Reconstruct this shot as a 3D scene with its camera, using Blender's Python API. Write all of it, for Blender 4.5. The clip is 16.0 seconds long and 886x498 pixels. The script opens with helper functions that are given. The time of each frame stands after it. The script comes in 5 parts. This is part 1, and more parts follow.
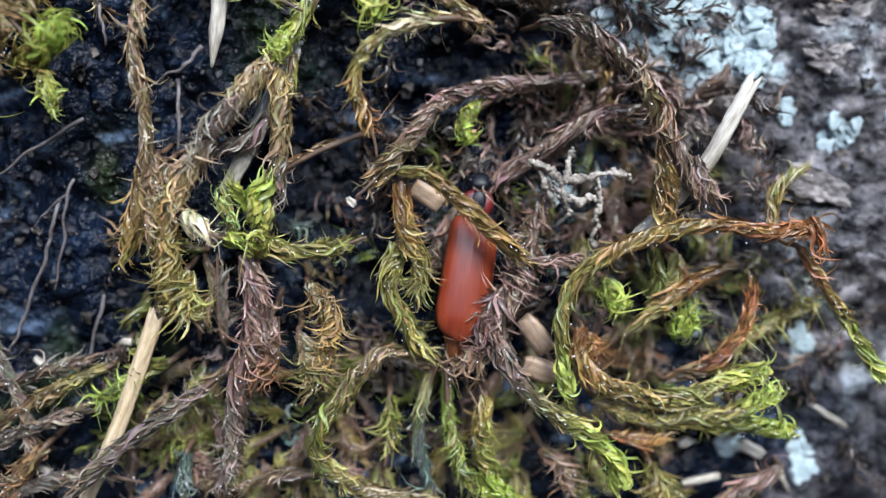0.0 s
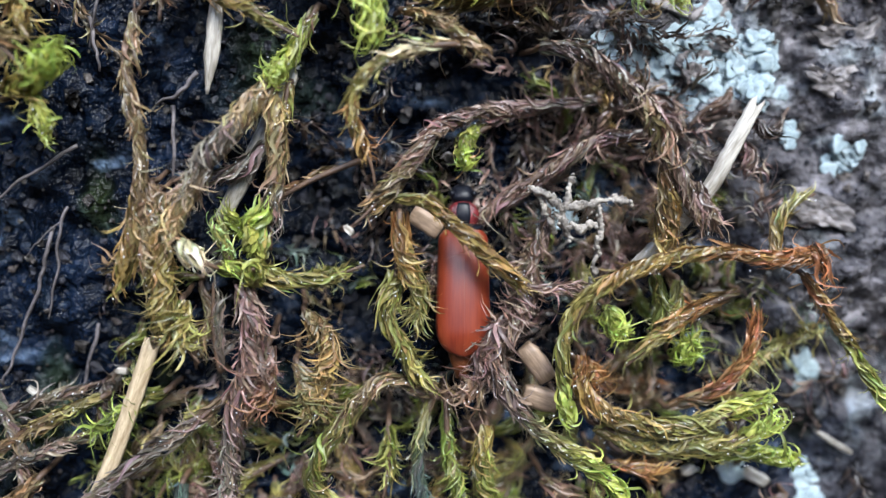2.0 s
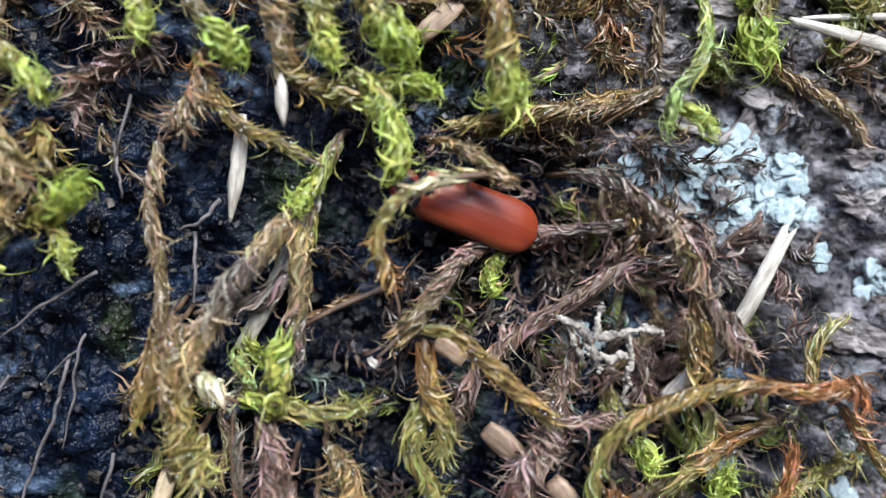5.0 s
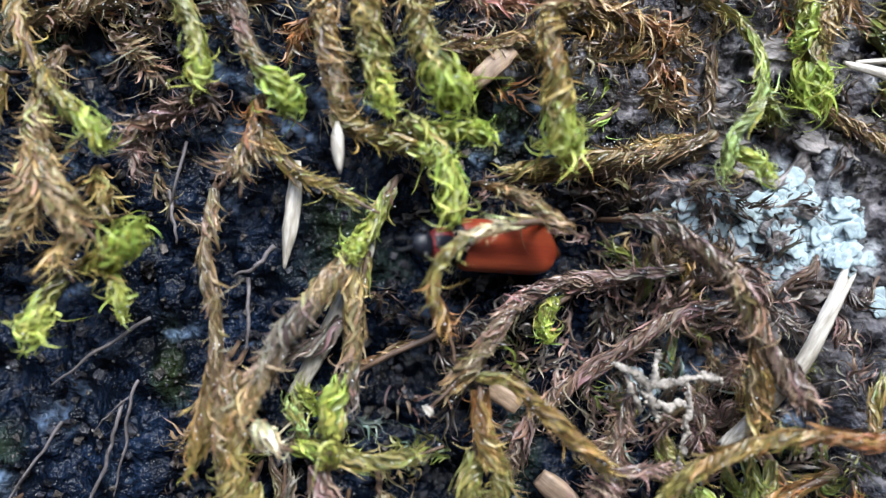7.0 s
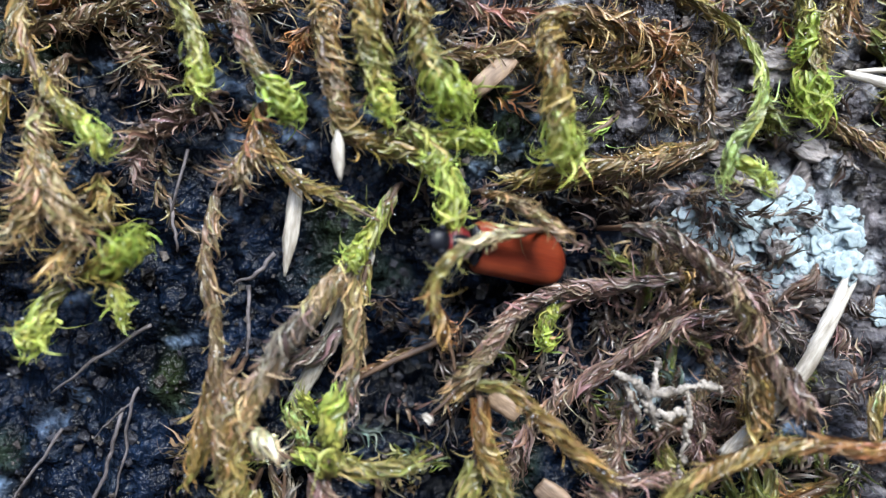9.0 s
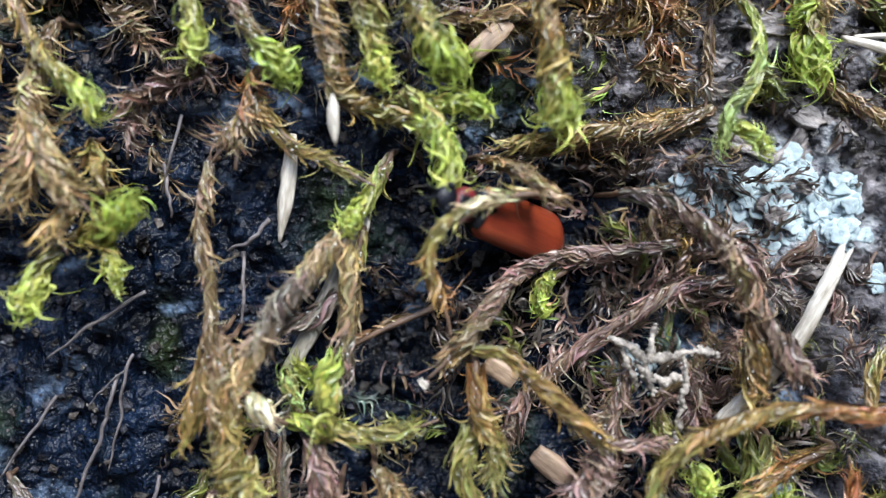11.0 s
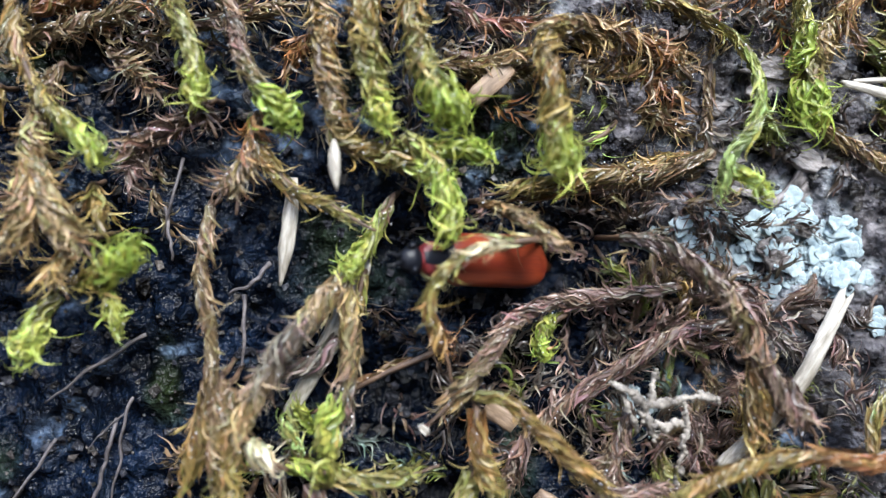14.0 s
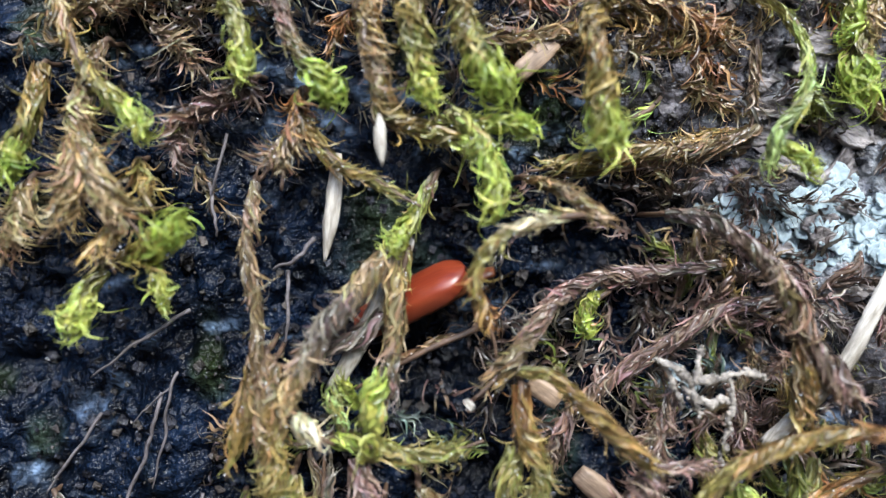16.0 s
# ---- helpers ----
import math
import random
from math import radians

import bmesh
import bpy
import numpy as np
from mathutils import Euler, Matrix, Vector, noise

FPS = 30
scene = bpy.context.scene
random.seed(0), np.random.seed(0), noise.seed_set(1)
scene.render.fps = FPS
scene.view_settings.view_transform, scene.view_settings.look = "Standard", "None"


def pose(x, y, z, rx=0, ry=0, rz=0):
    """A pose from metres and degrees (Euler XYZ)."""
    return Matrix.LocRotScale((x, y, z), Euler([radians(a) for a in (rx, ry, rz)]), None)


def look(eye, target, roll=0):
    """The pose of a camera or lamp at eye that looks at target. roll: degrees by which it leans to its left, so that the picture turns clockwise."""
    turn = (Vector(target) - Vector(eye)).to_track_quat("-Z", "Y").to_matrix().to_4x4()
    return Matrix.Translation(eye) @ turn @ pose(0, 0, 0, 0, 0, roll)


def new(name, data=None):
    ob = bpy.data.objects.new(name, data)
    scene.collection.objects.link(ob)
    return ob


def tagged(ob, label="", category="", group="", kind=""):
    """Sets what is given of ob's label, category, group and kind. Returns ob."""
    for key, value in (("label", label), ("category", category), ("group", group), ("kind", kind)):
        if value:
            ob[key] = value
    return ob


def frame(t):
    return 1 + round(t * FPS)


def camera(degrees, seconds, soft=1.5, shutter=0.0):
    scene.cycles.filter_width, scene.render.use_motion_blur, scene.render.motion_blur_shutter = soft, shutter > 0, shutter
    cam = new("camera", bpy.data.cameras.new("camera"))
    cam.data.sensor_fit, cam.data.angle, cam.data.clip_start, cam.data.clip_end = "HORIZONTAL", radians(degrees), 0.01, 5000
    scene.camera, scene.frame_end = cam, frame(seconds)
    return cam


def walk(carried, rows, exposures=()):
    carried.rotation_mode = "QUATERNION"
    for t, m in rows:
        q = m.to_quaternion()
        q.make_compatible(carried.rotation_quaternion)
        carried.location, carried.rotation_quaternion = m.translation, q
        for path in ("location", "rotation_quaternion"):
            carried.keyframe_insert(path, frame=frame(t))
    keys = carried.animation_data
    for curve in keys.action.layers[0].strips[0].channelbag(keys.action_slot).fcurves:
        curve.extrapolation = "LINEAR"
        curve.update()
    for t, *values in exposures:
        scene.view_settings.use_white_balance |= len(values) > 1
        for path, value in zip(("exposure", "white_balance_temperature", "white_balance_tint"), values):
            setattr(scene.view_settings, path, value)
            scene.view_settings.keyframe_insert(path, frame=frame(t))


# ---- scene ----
MM = 0.001
# The mossy bank rises at 60 degrees; its own axes are x across, y up the bank, z out of it.
BASE = pose(0, 0, 0.45, 60, 0, 0)
cam = camera(58.0, 16.0, soft=1.3, shutter=0.4)
cam.data.dof.use_dof, cam.data.dof.focus_distance, cam.data.dof.aperture_fstop = True, 0.0409, 14.0
# seconds, place in millimetres and turn in degrees on the bank's axes
ROWS = [
    (0.0, -2.354, 3.852, 41.423, -5.271, -3.298, -0.061),
    (0.5, -2.358, 4.656, 41.214, -4.753, -3.338, -0.091),
    (1.0, -2.256, 5.307, 41.276, -3.563, -3.224, -0.043),
    (1.5, -2.177, 4.979, 41.229, -3.894, -3.025, -0.065),
    (2.0, -2.260, 5.102, 40.724, -5.088, -3.318, -0.243),
    (2.5, -2.678, 4.941, 40.441, -5.500, -2.808, -0.314),
    (3.0, -2.486, 6.414, 40.277, -3.269, -3.288, -0.242),
    (3.5, -2.765, 7.450, 40.053, -2.309, -3.248, -0.200),
    (6.0, -3.900, 9.480, 39.366, -0.479, -2.415, -0.226),
    (6.5, -4.792, 9.570, 39.286, 0.261, -2.114, -0.235),
    (7.0, -5.087, 9.818, 39.241, 0.696, -1.746, -0.253),
    (7.5, -5.188, 9.630, 39.253, 0.658, -1.537, -0.098),
    (8.0, -5.372, 9.586, 39.154, 0.596, -1.660, -0.091),
    (8.5, -5.289, 9.829, 39.221, 0.547, -1.725, -0.122),
    (9.0, -4.971, 9.950, 39.305, 1.081, -1.578, -0.144),
    (11.5, -4.799, 8.533, 39.075, 0.378, -1.871, -0.157),
    (12.0, -4.493, 8.891, 39.092, 0.704, -2.014, -0.170),
    (12.5, -4.658, 9.411, 39.101, 0.829, -2.032, -0.168),
    (13.0, -4.501, 9.824, 39.097, 0.953, -2.101, -0.143),
    (13.5, -4.761, 9.971, 39.157, 1.547, -1.990, -0.124),
    (14.0, -4.938, 10.308, 39.148, 1.264, -1.781, -0.048),
    (14.5, -4.966, 10.398, 39.141, 1.251, -1.875, -0.061),
    (15.0, -4.976, 10.348, 39.115, 1.288, -1.793, -0.002),
    (15.5, -5.850, 10.218, 39.065, 0.930, -1.136, 0.073),
    (16.0, -6.585, 9.590, 39.017, 0.566, -0.987, 0.089),
]
walk(cam, [(t, BASE @ pose(x * MM, y * MM, z * MM, rx, ry, rz)) for t, x, y, z, rx, ry, rz in ROWS], [(0.0, 2.30, 5850, 6), (3.5, 2.36, 5900, 6), (6.0, 2.47, 5980, 6), (16.0, 2.51, 5990, 6)])

# ---- light: an open, overcast sky over the bank ----
sky_world = bpy.data.worlds.new("sky")
scene.world = sky_world
sky_world.use_nodes = True
wn = sky_world.node_tree.nodes
sky_node = wn.new("ShaderNodeTexSky")
sky_node.sky_type, sky_node.sun_disc = "NISHITA", False
sky_node.sun_elevation, sky_node.sun_rotation = radians(62), radians(200)
wn["Background"].inputs["Strength"].default_value = 0.135
sky_world.node_tree.links.new(sky_node.outputs[0], wn["Background"].inputs["Color"])
sun = new("sun", bpy.data.lights.new("sun", "SUN"))
sun.data.energy, sun.data.angle, sun.data.color = 1.45, radians(27), (1.0, 0.95, 0.88)
sun.matrix_world = look((0.12, -0.12, 0.9), (0, 0, 0.45))


# ---- materials ----
def material(name, rough=0.6, coat=0.0, spec=0.5):
    m = bpy.data.materials.new(name)
    m.use_nodes = True
    t = m.node_tree
    b = t.nodes["Principled BSDF"]
    b.inputs["Roughness"].default_value = rough
    b.inputs["Coat Weight"].default_value = coat
    b.inputs["Specular IOR Level"].default_value = spec
    return m, t, b


def textured(name, low, high, size, rough=0.6, bump=0.3, stretch=(1, 1, 1), coat=0.0, spec=0.5, tinted=False, fine=5.0, dist=0.00004):
    """A surface with blotches at one scale (per metre) and grain at a finer one; tinted: the blotches multiply the mesh's tint."""
    m, t, b = material(name, rough, coat, spec)
    n, k = t.nodes, t.links
    where = n.new("ShaderNodeTexCoord")
    mapping = n.new("ShaderNodeMapping")
    mapping.inputs["Scale"].default_value = stretch
    k.new(where.outputs["Object"], mapping.inputs["Vector"])
    blot, speckle = n.new("ShaderNodeTexNoise"), n.new("ShaderNodeTexNoise")
    blot.inputs["Scale"].default_value, speckle.inputs["Scale"].default_value = size, size * fine
    blot.inputs["Detail"].default_value, speckle.inputs["Detail"].default_value = 4, 3
    for x in (blot, speckle):
        k.new(mapping.outputs[0], x.inputs["Vector"])
    both = n.new("ShaderNodeMath")
    both.operation = "MULTIPLY_ADD"
    k.new(speckle.outputs["Fac"], both.inputs[0])
    both.inputs[1].default_value = 0.5
    k.new(blot.outputs["Fac"], both.inputs[2])
    ramp = n.new("ShaderNodeValToRGB")
    ramp.color_ramp.elements[0].position, ramp.color_ramp.elements[1].position = 0.55, 0.95
    ramp.color_ramp.elements[0].color, ramp.color_ramp.elements[1].color = (*low, 1), (*high, 1)
    k.new(both.outputs[0], ramp.inputs[0])
    if tinted:
        tint = n.new("ShaderNodeAttribute")
        tint.attribute_name = "tint"
        mix = n.new("ShaderNodeMix")
        mix.data_type, mix.blend_type = "RGBA", "MULTIPLY"
        mix.inputs["Factor"].default_value = 1
        k.new(tint.outputs["Color"], mix.inputs[6])
        k.new(ramp.outputs[0], mix.inputs[7])
        k.new(mix.outputs[2], b.inputs["Base Color"])
    else:
        k.new(ramp.outputs[0], b.inputs["Base Color"])
    relief = n.new("ShaderNodeBump")
    relief.inputs["Strength"].default_value, relief.inputs["Distance"].default_value = bump, dist
    k.new(both.outputs[0], relief.inputs["Height"])
    k.new(relief.outputs[0], b.inputs["Normal"])
    return m


def leafy(name, rough, glow):
    """Thin leaf: tinted, with some light passing through."""
    m = textured(name, (0.75, 0.75, 0.75), (1.15, 1.15, 1.15), 900, rough, 0.5, (1, 1, 1), 0.0, 0.5, True, 4)
    t = m.node_tree
    b, out = t.nodes["Principled BSDF"], t.nodes["Material Output"]
    thin, mix = t.nodes.new("ShaderNodeBsdfTranslucent"), t.nodes.new("ShaderNodeMixShader")
    mix.inputs[0].default_value = glow
    t.links.new(b.inputs["Base Color"].links[0].from_socket, thin.inputs["Color"])
    t.links.new(b.outputs[0], mix.inputs[1])
    t.links.new(thin.outputs[0], mix.inputs[2])
    t.links.new(mix.outputs[0], out.inputs["Surface"])
    return m


MOSS_LEAF = leafy("moss_leaf", 0.31, 0.13)
MOSS_TIP = leafy("young_moss_leaf", 0.30, 0.42)
MOSS_STEM = textured("moss_stem", (0.05, 0.03, 0.02), (0.12, 0.07, 0.04), 1500, 0.6)
SOIL = textured("damp_bark", (0.15, 0.16, 0.2), (1.35, 1.35, 1.35), 700, 0.24, 1.0, (1, 1, 1), 0.0, 0.16, True, 4, 0.0005)
LICHEN = textured("lichen", (0.20, 0.26, 0.28), (0.38, 0.45, 0.47), 420, 0.8, 0.6, dist=0.0001)
BARK = textured("bark_flake", (0.035, 0.03, 0.03), (0.28, 0.25, 0.24), 420, 0.55, 1.0, (1, 1.8, 1), fine=4.5, dist=0.0004)
STRAW = textured("dry_straw", (0.28, 0.20, 0.11), (0.58, 0.46, 0.30), 500, 0.5, 0.5, (1, 9, 9))
PALE_STRAW = textured("bleached_straw", (0.17, 0.145, 0.11), (0.56, 0.52, 0.45), 420, 0.5, 0.7, (0.7, 6, 6))
CHIP = textured("wood_chip", (0.13, 0.085, 0.055), (0.34, 0.24, 0.16), 500, 0.55, 0.5, (1, 6, 6))
CRUST = textured("grey_lichen_crust", (0.06, 0.05, 0.042), (0.36, 0.32, 0.27), 1500, 0.8, 0.9)
TWIG = textured("dead_twig", (0.04, 0.034, 0.034), (0.15, 0.13, 0.13), 900, 0.65, 0.6, (1, 1, 1))
ELYTRA = textured("red_wing_case", (0.122, 0.015, 0.006), (0.190, 0.032, 0.010), 520, 0.36, 0.16, (4, 0.35, 1), 0.0, 0.55, False, 4)
CHITIN = textured("black_chitin", (0.003, 0.003, 0.005), (0.008, 0.009, 0.013), 900, 0.34, 0.3, spec=0.16)
REDSHELL = textured("red_shell", (0.025, 0.003, 0.004), (0.15, 0.012, 0.012), 1400, 0.45, 0.8, dist=0.0001)
BELLY = textured("orange_belly", (0.08, 0.022, 0.007), (0.18, 0.055, 0.014), 500, 0.4, 0.3)
# near-white, for painted glints as well as pale grit
GRAIN_GLINT = textured("grain_glint", (0.55, 0.55, 0.55), (0.85, 0.85, 0.85), 4000, 0.25, 0.2)
# for the unseen ring that keeps low sky light off the bank
SKY_BLOCKER = textured("sky_blocker", (0.015, 0.022, 0.010), (0.05, 0.065, 0.03), 1.5, 0.8)
GROUND = textured("forest_floor", (0.02, 0.016, 0.01), (0.08, 0.06, 0.035), 30, 0.8)

# true colours of moss of different age
TINT = {
    "brown": (0.214, 0.153, 0.082), "dark": (0.070, 0.050, 0.038), "purple": (0.222, 0.146, 0.115), "ochre": (0.300, 0.202, 0.068),
    "olive": (0.252, 0.226, 0.070), "green": (0.36, 0.43, 0.085), "bright": (0.47, 0.52, 0.125), "pale": (0.600, 0.540, 0.320),
    "tan": (0.345, 0.250, 0.118), "rust": (0.288, 0.133, 0.051), "teal": (0.100, 0.130, 0.110), "grey": (0.185, 0.150, 0.120),
    "moss": (0.154, 0.173, 0.037), "cream": (0.72, 0.63, 0.40), "mint": (0.38, 0.47, 0.17),
}


# ---- building blocks ----
def link(name, me, mat, parent=None, label="", kind=""):
    me.materials.append(mat)
    ob = new(name, me)
    ob.parent = parent
    return tagged(ob, label, "", "", kind)


def mesh_of(name, verts, faces, tints=None, smooth=True):
    """A mesh from arrays in millimetres, with a colour for each corner point."""
    me = bpy.data.meshes.new(name)
    me.from_pydata((np.asarray(verts, float) * MM).tolist(), [], faces if isinstance(faces, list) else faces.tolist())
    if tints is not None:
        col = me.color_attributes.new("tint", "FLOAT_COLOR", "POINT")
        rgba = np.ones((len(verts), 4))
        rgba[:, :3] = tints
        col.data.foreach_set("color", rgba.astype(np.float32).ravel())
    if smooth:
        me.shade_smooth()
    return me


def part(name, bm, mat, parent, label=""):
    me = bpy.data.meshes.new(name)
    bm.to_mesh(me)
    bm.free()
    me.shade_smooth()
    return link(name, me, mat, parent, label)


def thing(name, at, label, category, group="", kind=""):
    """An empty on the bank at a place in millimetres."""
    ob = new(name)
    ob.empty_display_size = 0.001
    ob.matrix_world = BASE @ pose(at[0] * MM, at[1] * MM, at[2] * MM)
    return tagged(ob, label, category, group, kind)


def lattice(ix, iy, seed):
    h = np.sin(ix * 127.1 + iy * 311.7 + seed * 74.7) * 43758.5453
    return h - np.floor(h)


def bumps(x, y, size, seed):
    """Smooth value noise in 0..1, vectorised."""
    x, y = np.asarray(x, float) / size, np.asarray(y, float) / size
    ix, iy = np.floor(x), np.floor(y)
    fx, fy = x - ix, y - iy
    fx, fy = fx * fx * (3 - 2 * fx), fy * fy * (3 - 2 * fy)
    a, b = lattice(ix, iy, seed), lattice(ix + 1, iy, seed)
    c, d = lattice(ix, iy + 1, seed), lattice(ix + 1, iy + 1, seed)
    return (a * (1 - fx) + b * fx) * (1 - fy) + (c * (1 - fx) + d * fx) * fy


def bark_share(x, y):
    """How far the bare, flaky bark (not the dark humus) shows at a place."""
    f = (np.asarray(x, float) - 8.4) * 0.13 + (np.asarray(y, float) - 8.0) * 0.06 + 1.4 * (bumps(x, y, 5.0, 3) - 0.5)
    f = f + 0.6 * np.clip((np.asarray(y, float) - 11) / 3, 0, 1) * np.clip((np.asarray(x, float) - 2) / 3, 0, 1)
    return np.clip(f + 0.55 * np.clip((np.asarray(y, float) - 15.5) / 5, 0, 1), 0, 1)


def floor_at(x, y):
    """Height of the bank's bare surface, in millimetres."""
    x, y = np.asarray(x, float), np.asarray(y, float)
    b = bark_share(x, y)
    rough = 1.7 * (bumps(x, y, 6.5, 1) - 0.5) + (1.1 - 0.4 * b) * (bumps(x, y, 1.9, 2) - 0.5) + 0.75 * (bumps(x, y, 0.8, 4) - 0.5) + 0.36 * (bumps(x, y, 0.42, 5) - 0.5)
    ledge = 0.9 * b * (np.floor(3 * bumps(x * 0.45, y, 5.0, 8)) / 3)
    hollow = 1.5 * np.exp(-(((x - 2.0) / 2.8) ** 2) - ((y - 10.2) / 2.2) ** 2)
    hollow = hollow + 1.5 * np.exp(-(((x + 9.2) / 2.2) ** 2) - ((y - 4.6) / 2.0) ** 2)
    return -3.3 + rough + 0.9 * b + ledge - hollow


def along(points, step=0.12):
    """A smooth line through points: places, directions, two sides and the length."""
    p = np.array(points, float)
    p = np.vstack([2 * p[0] - p[1], p, 2 * p[-1] - p[-2]])
    out = []
    for i in range(1, len(p) - 2):
        n = max(3, int(np.linalg.norm(p[i + 1] - p[i]) / step))
        u = np.linspace(0, 1, n, endpoint=False)[:, None]
        a, b, c, d = p[i - 1], p[i], p[i + 1], p[i + 2]
        out.append(0.5 * (2 * b + (c - a) * u + (2 * a - 5 * b + 4 * c - d) * u**2 + (3 * b - a - 3 * c + d) * u**3))
    q = np.vstack([*out, p[-2][None]])
    t = np.gradient(q, axis=0)
    t /= np.linalg.norm(t, axis=1)[:, None] + 1e-9
    s = np.zeros_like(t)
    side = np.cross(t[0], (0.1, 0.2, 1.0))
    for i in range(len(t)):
        side = side - t[i] * (side @ t[i])
        side /= np.linalg.norm(side) + 1e-9
        s[i] = side
    arc = np.r_[0, np.cumsum(np.linalg.norm(np.diff(q, axis=0), axis=1))]
    return q, t, s, np.cross(t, s), arc


def at_arc(line, w):
    """Places and axes at arc lengths w (any shape); past the end it goes straight on."""
    q, t, s, b, arc = line
    x = np.clip(w, 0, arc[-1])
    get = lambda a: np.stack([np.interp(x, arc, a[:, i]) for i in range(3)], -1)
    tt = get(t)
    return get(q) + tt * (w - x)[..., None], tt, get(s), get(b)


def tube(points, radii, sides=7, wobble=0.0, rng=None, step=0.25, ends=True):
    """A tapered tube through points; radii are spread evenly over it."""
    line = along(points, step)
    q, t, s, b, arc = line
    r = np.interp(arc / arc[-1], np.linspace(0, 1, len(radii)), radii)
    a = np.linspace(0, 2 * np.pi, sides, endpoint=False)
    rr = r[:, None] * (1 + (wobble * rng.uniform(-1, 1, (len(q), sides)) if rng is not None else 0))
    v = q[:, None] + rr[..., None] * (np.cos(a)[None, :, None] * s[:, None] + np.sin(a)[None, :, None] * b[:, None])
    n, v = len(q), v.reshape(-1, 3)
    i, j = np.meshgrid(np.arange(n - 1), np.arange(sides), indexing="ij")
    k = (j + 1) % sides
    f = np.stack([i * sides + j, i * sides + k, (i + 1) * sides + k, (i + 1) * sides + j], -1).reshape(-1, 4).tolist()
    if ends:
        f += [list(range(sides))[::-1], [(n - 1) * sides + m for m in range(sides)]]
    return v, f


LEAF_K = np.linspace(0, 1, 9)
LEAF_W = np.array([0.45, 0.85, 1.0, 0.97, 0.82, 0.62, 0.42, 0.22, 0.03])


def leaves(line, rng, n, span, r, length, width, lean, hook, wild, tints, jitter=0.22, twist=0.5, close=0.0, curl=1.0, base_shade=0.55, bunch=0, crinkle=0.0, crisp=0.0, hug=0.12, spread=0.0):
    """Narrow folded leaves round a line. span: arc share; r: share-wise radius (start, end); lean, hook: mean opening angle
    and bend of a leaf (radians); wild: how far leaves stray; tints: colours from the start to the end of the line;
    bunch: how many leaves cling together in a wet lock; crinkle: how far a leaf wavers; crisp: how far its dry tip curls
    aside; hug: how far it narrows in on the stem; spread: how unlike one another the leaves bend."""
    total = line[4][-1]
    share = rng.uniform(span[0], span[1], n)
    share = np.clip(share + 0.012 * np.sin(share * total * 5.0 + rng.uniform(0, 6)) * 6 / max(total, 6), span[0], span[1])
    l = length * rng.uniform(0.6, 1.25, n)
    base = share * total - 0.25 * l
    phi = rng.uniform(0, 2 * np.pi, n)
    open_by = lean * rng.uniform(0.3, 1.6, n)
    bend = -close * open_by * rng.uniform(0.8, 1.25, n) if close else hook * rng.normal(1, 0.55, n)
    if spread:
        bend = bend + rng.normal(0, spread, n)
    own = np.zeros(n)
    lock = np.arange(n)
    if bunch:
        lock = rng.integers(0, max(1, n // bunch), n)
        base = base[lock] + rng.normal(0, 0.16, n) * length
        share = share[lock]
        open_by, bend = open_by[lock] * rng.uniform(0.75, 1.3, n), bend[lock] + rng.normal(0, 0.25, n)
        own, phi = rng.normal(0, 0.6, n), phi[lock]
    ang = open_by[:, None] + bend[:, None] * LEAF_K
    ds = l[:, None] / 8
    ax = np.cumsum(np.cos(ang) * ds, 1) - np.cos(ang[:, :1]) * ds
    ra = np.cumsum(np.sin(ang) * ds, 1) - np.sin(ang[:, :1]) * ds
    body = np.interp(share, np.linspace(0, 1, len(r)), r)
    rho = body[:, None] * (0.35 + 0.65 * rng.uniform(0, 1, n)[:, None] ** 0.7) * (1 - hug * LEAF_K) + ra
    ph = phi[:, None] + own[:, None] * (1 - 0.75 * LEAF_K) + twist * rng.normal(1.0, 0.6, n)[lock][:, None] * LEAF_K + 0.25 * np.sin(LEAF_K * 7 + phi[:, None] * 3)
    w = np.maximum(base, 0.0)[:, None] + ax
    q, t, s, b = at_arc(line, w)
    out = np.cos(ph)[..., None] * s + np.sin(ph)[..., None] * b
    c = q + rho[..., None] * out
    if crisp:
        side_on, out_on = rng.normal(0, crisp, (n, 1)), np.abs(rng.normal(0, 0.6 * crisp, (n, 1))) * (rng.random((n, 1)) < 0.4)
        tail = np.clip((LEAF_K - 0.55) / 0.45, 0, 1) ** 2 * l[:, None]
        c = c + (side_on * tail)[..., None] * np.cross(t, out) + (out_on * tail)[..., None] * out - (0.5 * (np.abs(side_on) + out_on) * tail)[..., None] * t
    stray = rng.normal(0, 1, (n, 3)) * wild
    if bunch:
        stray = 0.9 * stray[lock] + 0.3 * stray
    if crinkle:
        phase = rng.uniform(0, 6.3, (n, 1))
        c = c + (crinkle * np.sin(LEAF_K * rng.uniform(5, 11, (n, 1)) + phase) * LEAF_K**0.7 * l[:, None])[..., None] * np.cross(t, out)
    c = c + stray[:, None] * (LEAF_K**2 * 1.0)[None, :, None] * l[:, None, None]
    go = np.gradient(c, axis=1)
    side = np.cross(go, out + 0.35 * rng.normal(0, 1, (n, 1, 3)))
    side /= np.linalg.norm(side, axis=2)[..., None] + 1e-9
    up = np.cross(side, go)
    up /= np.linalg.norm(up, axis=2)[..., None] + 1e-9
    roll = (curl * rng.normal(0, 1, n))[:, None] * LEAF_K
    side, up = np.cos(roll)[..., None] * side + np.sin(roll)[..., None] * up, np.cos(roll)[..., None] * up - np.sin(roll)[..., None] * side
    hw = (width * 0.5 * rng.uniform(0.7, 1.25, n))[:, None, None] * LEAF_W[None, :, None]
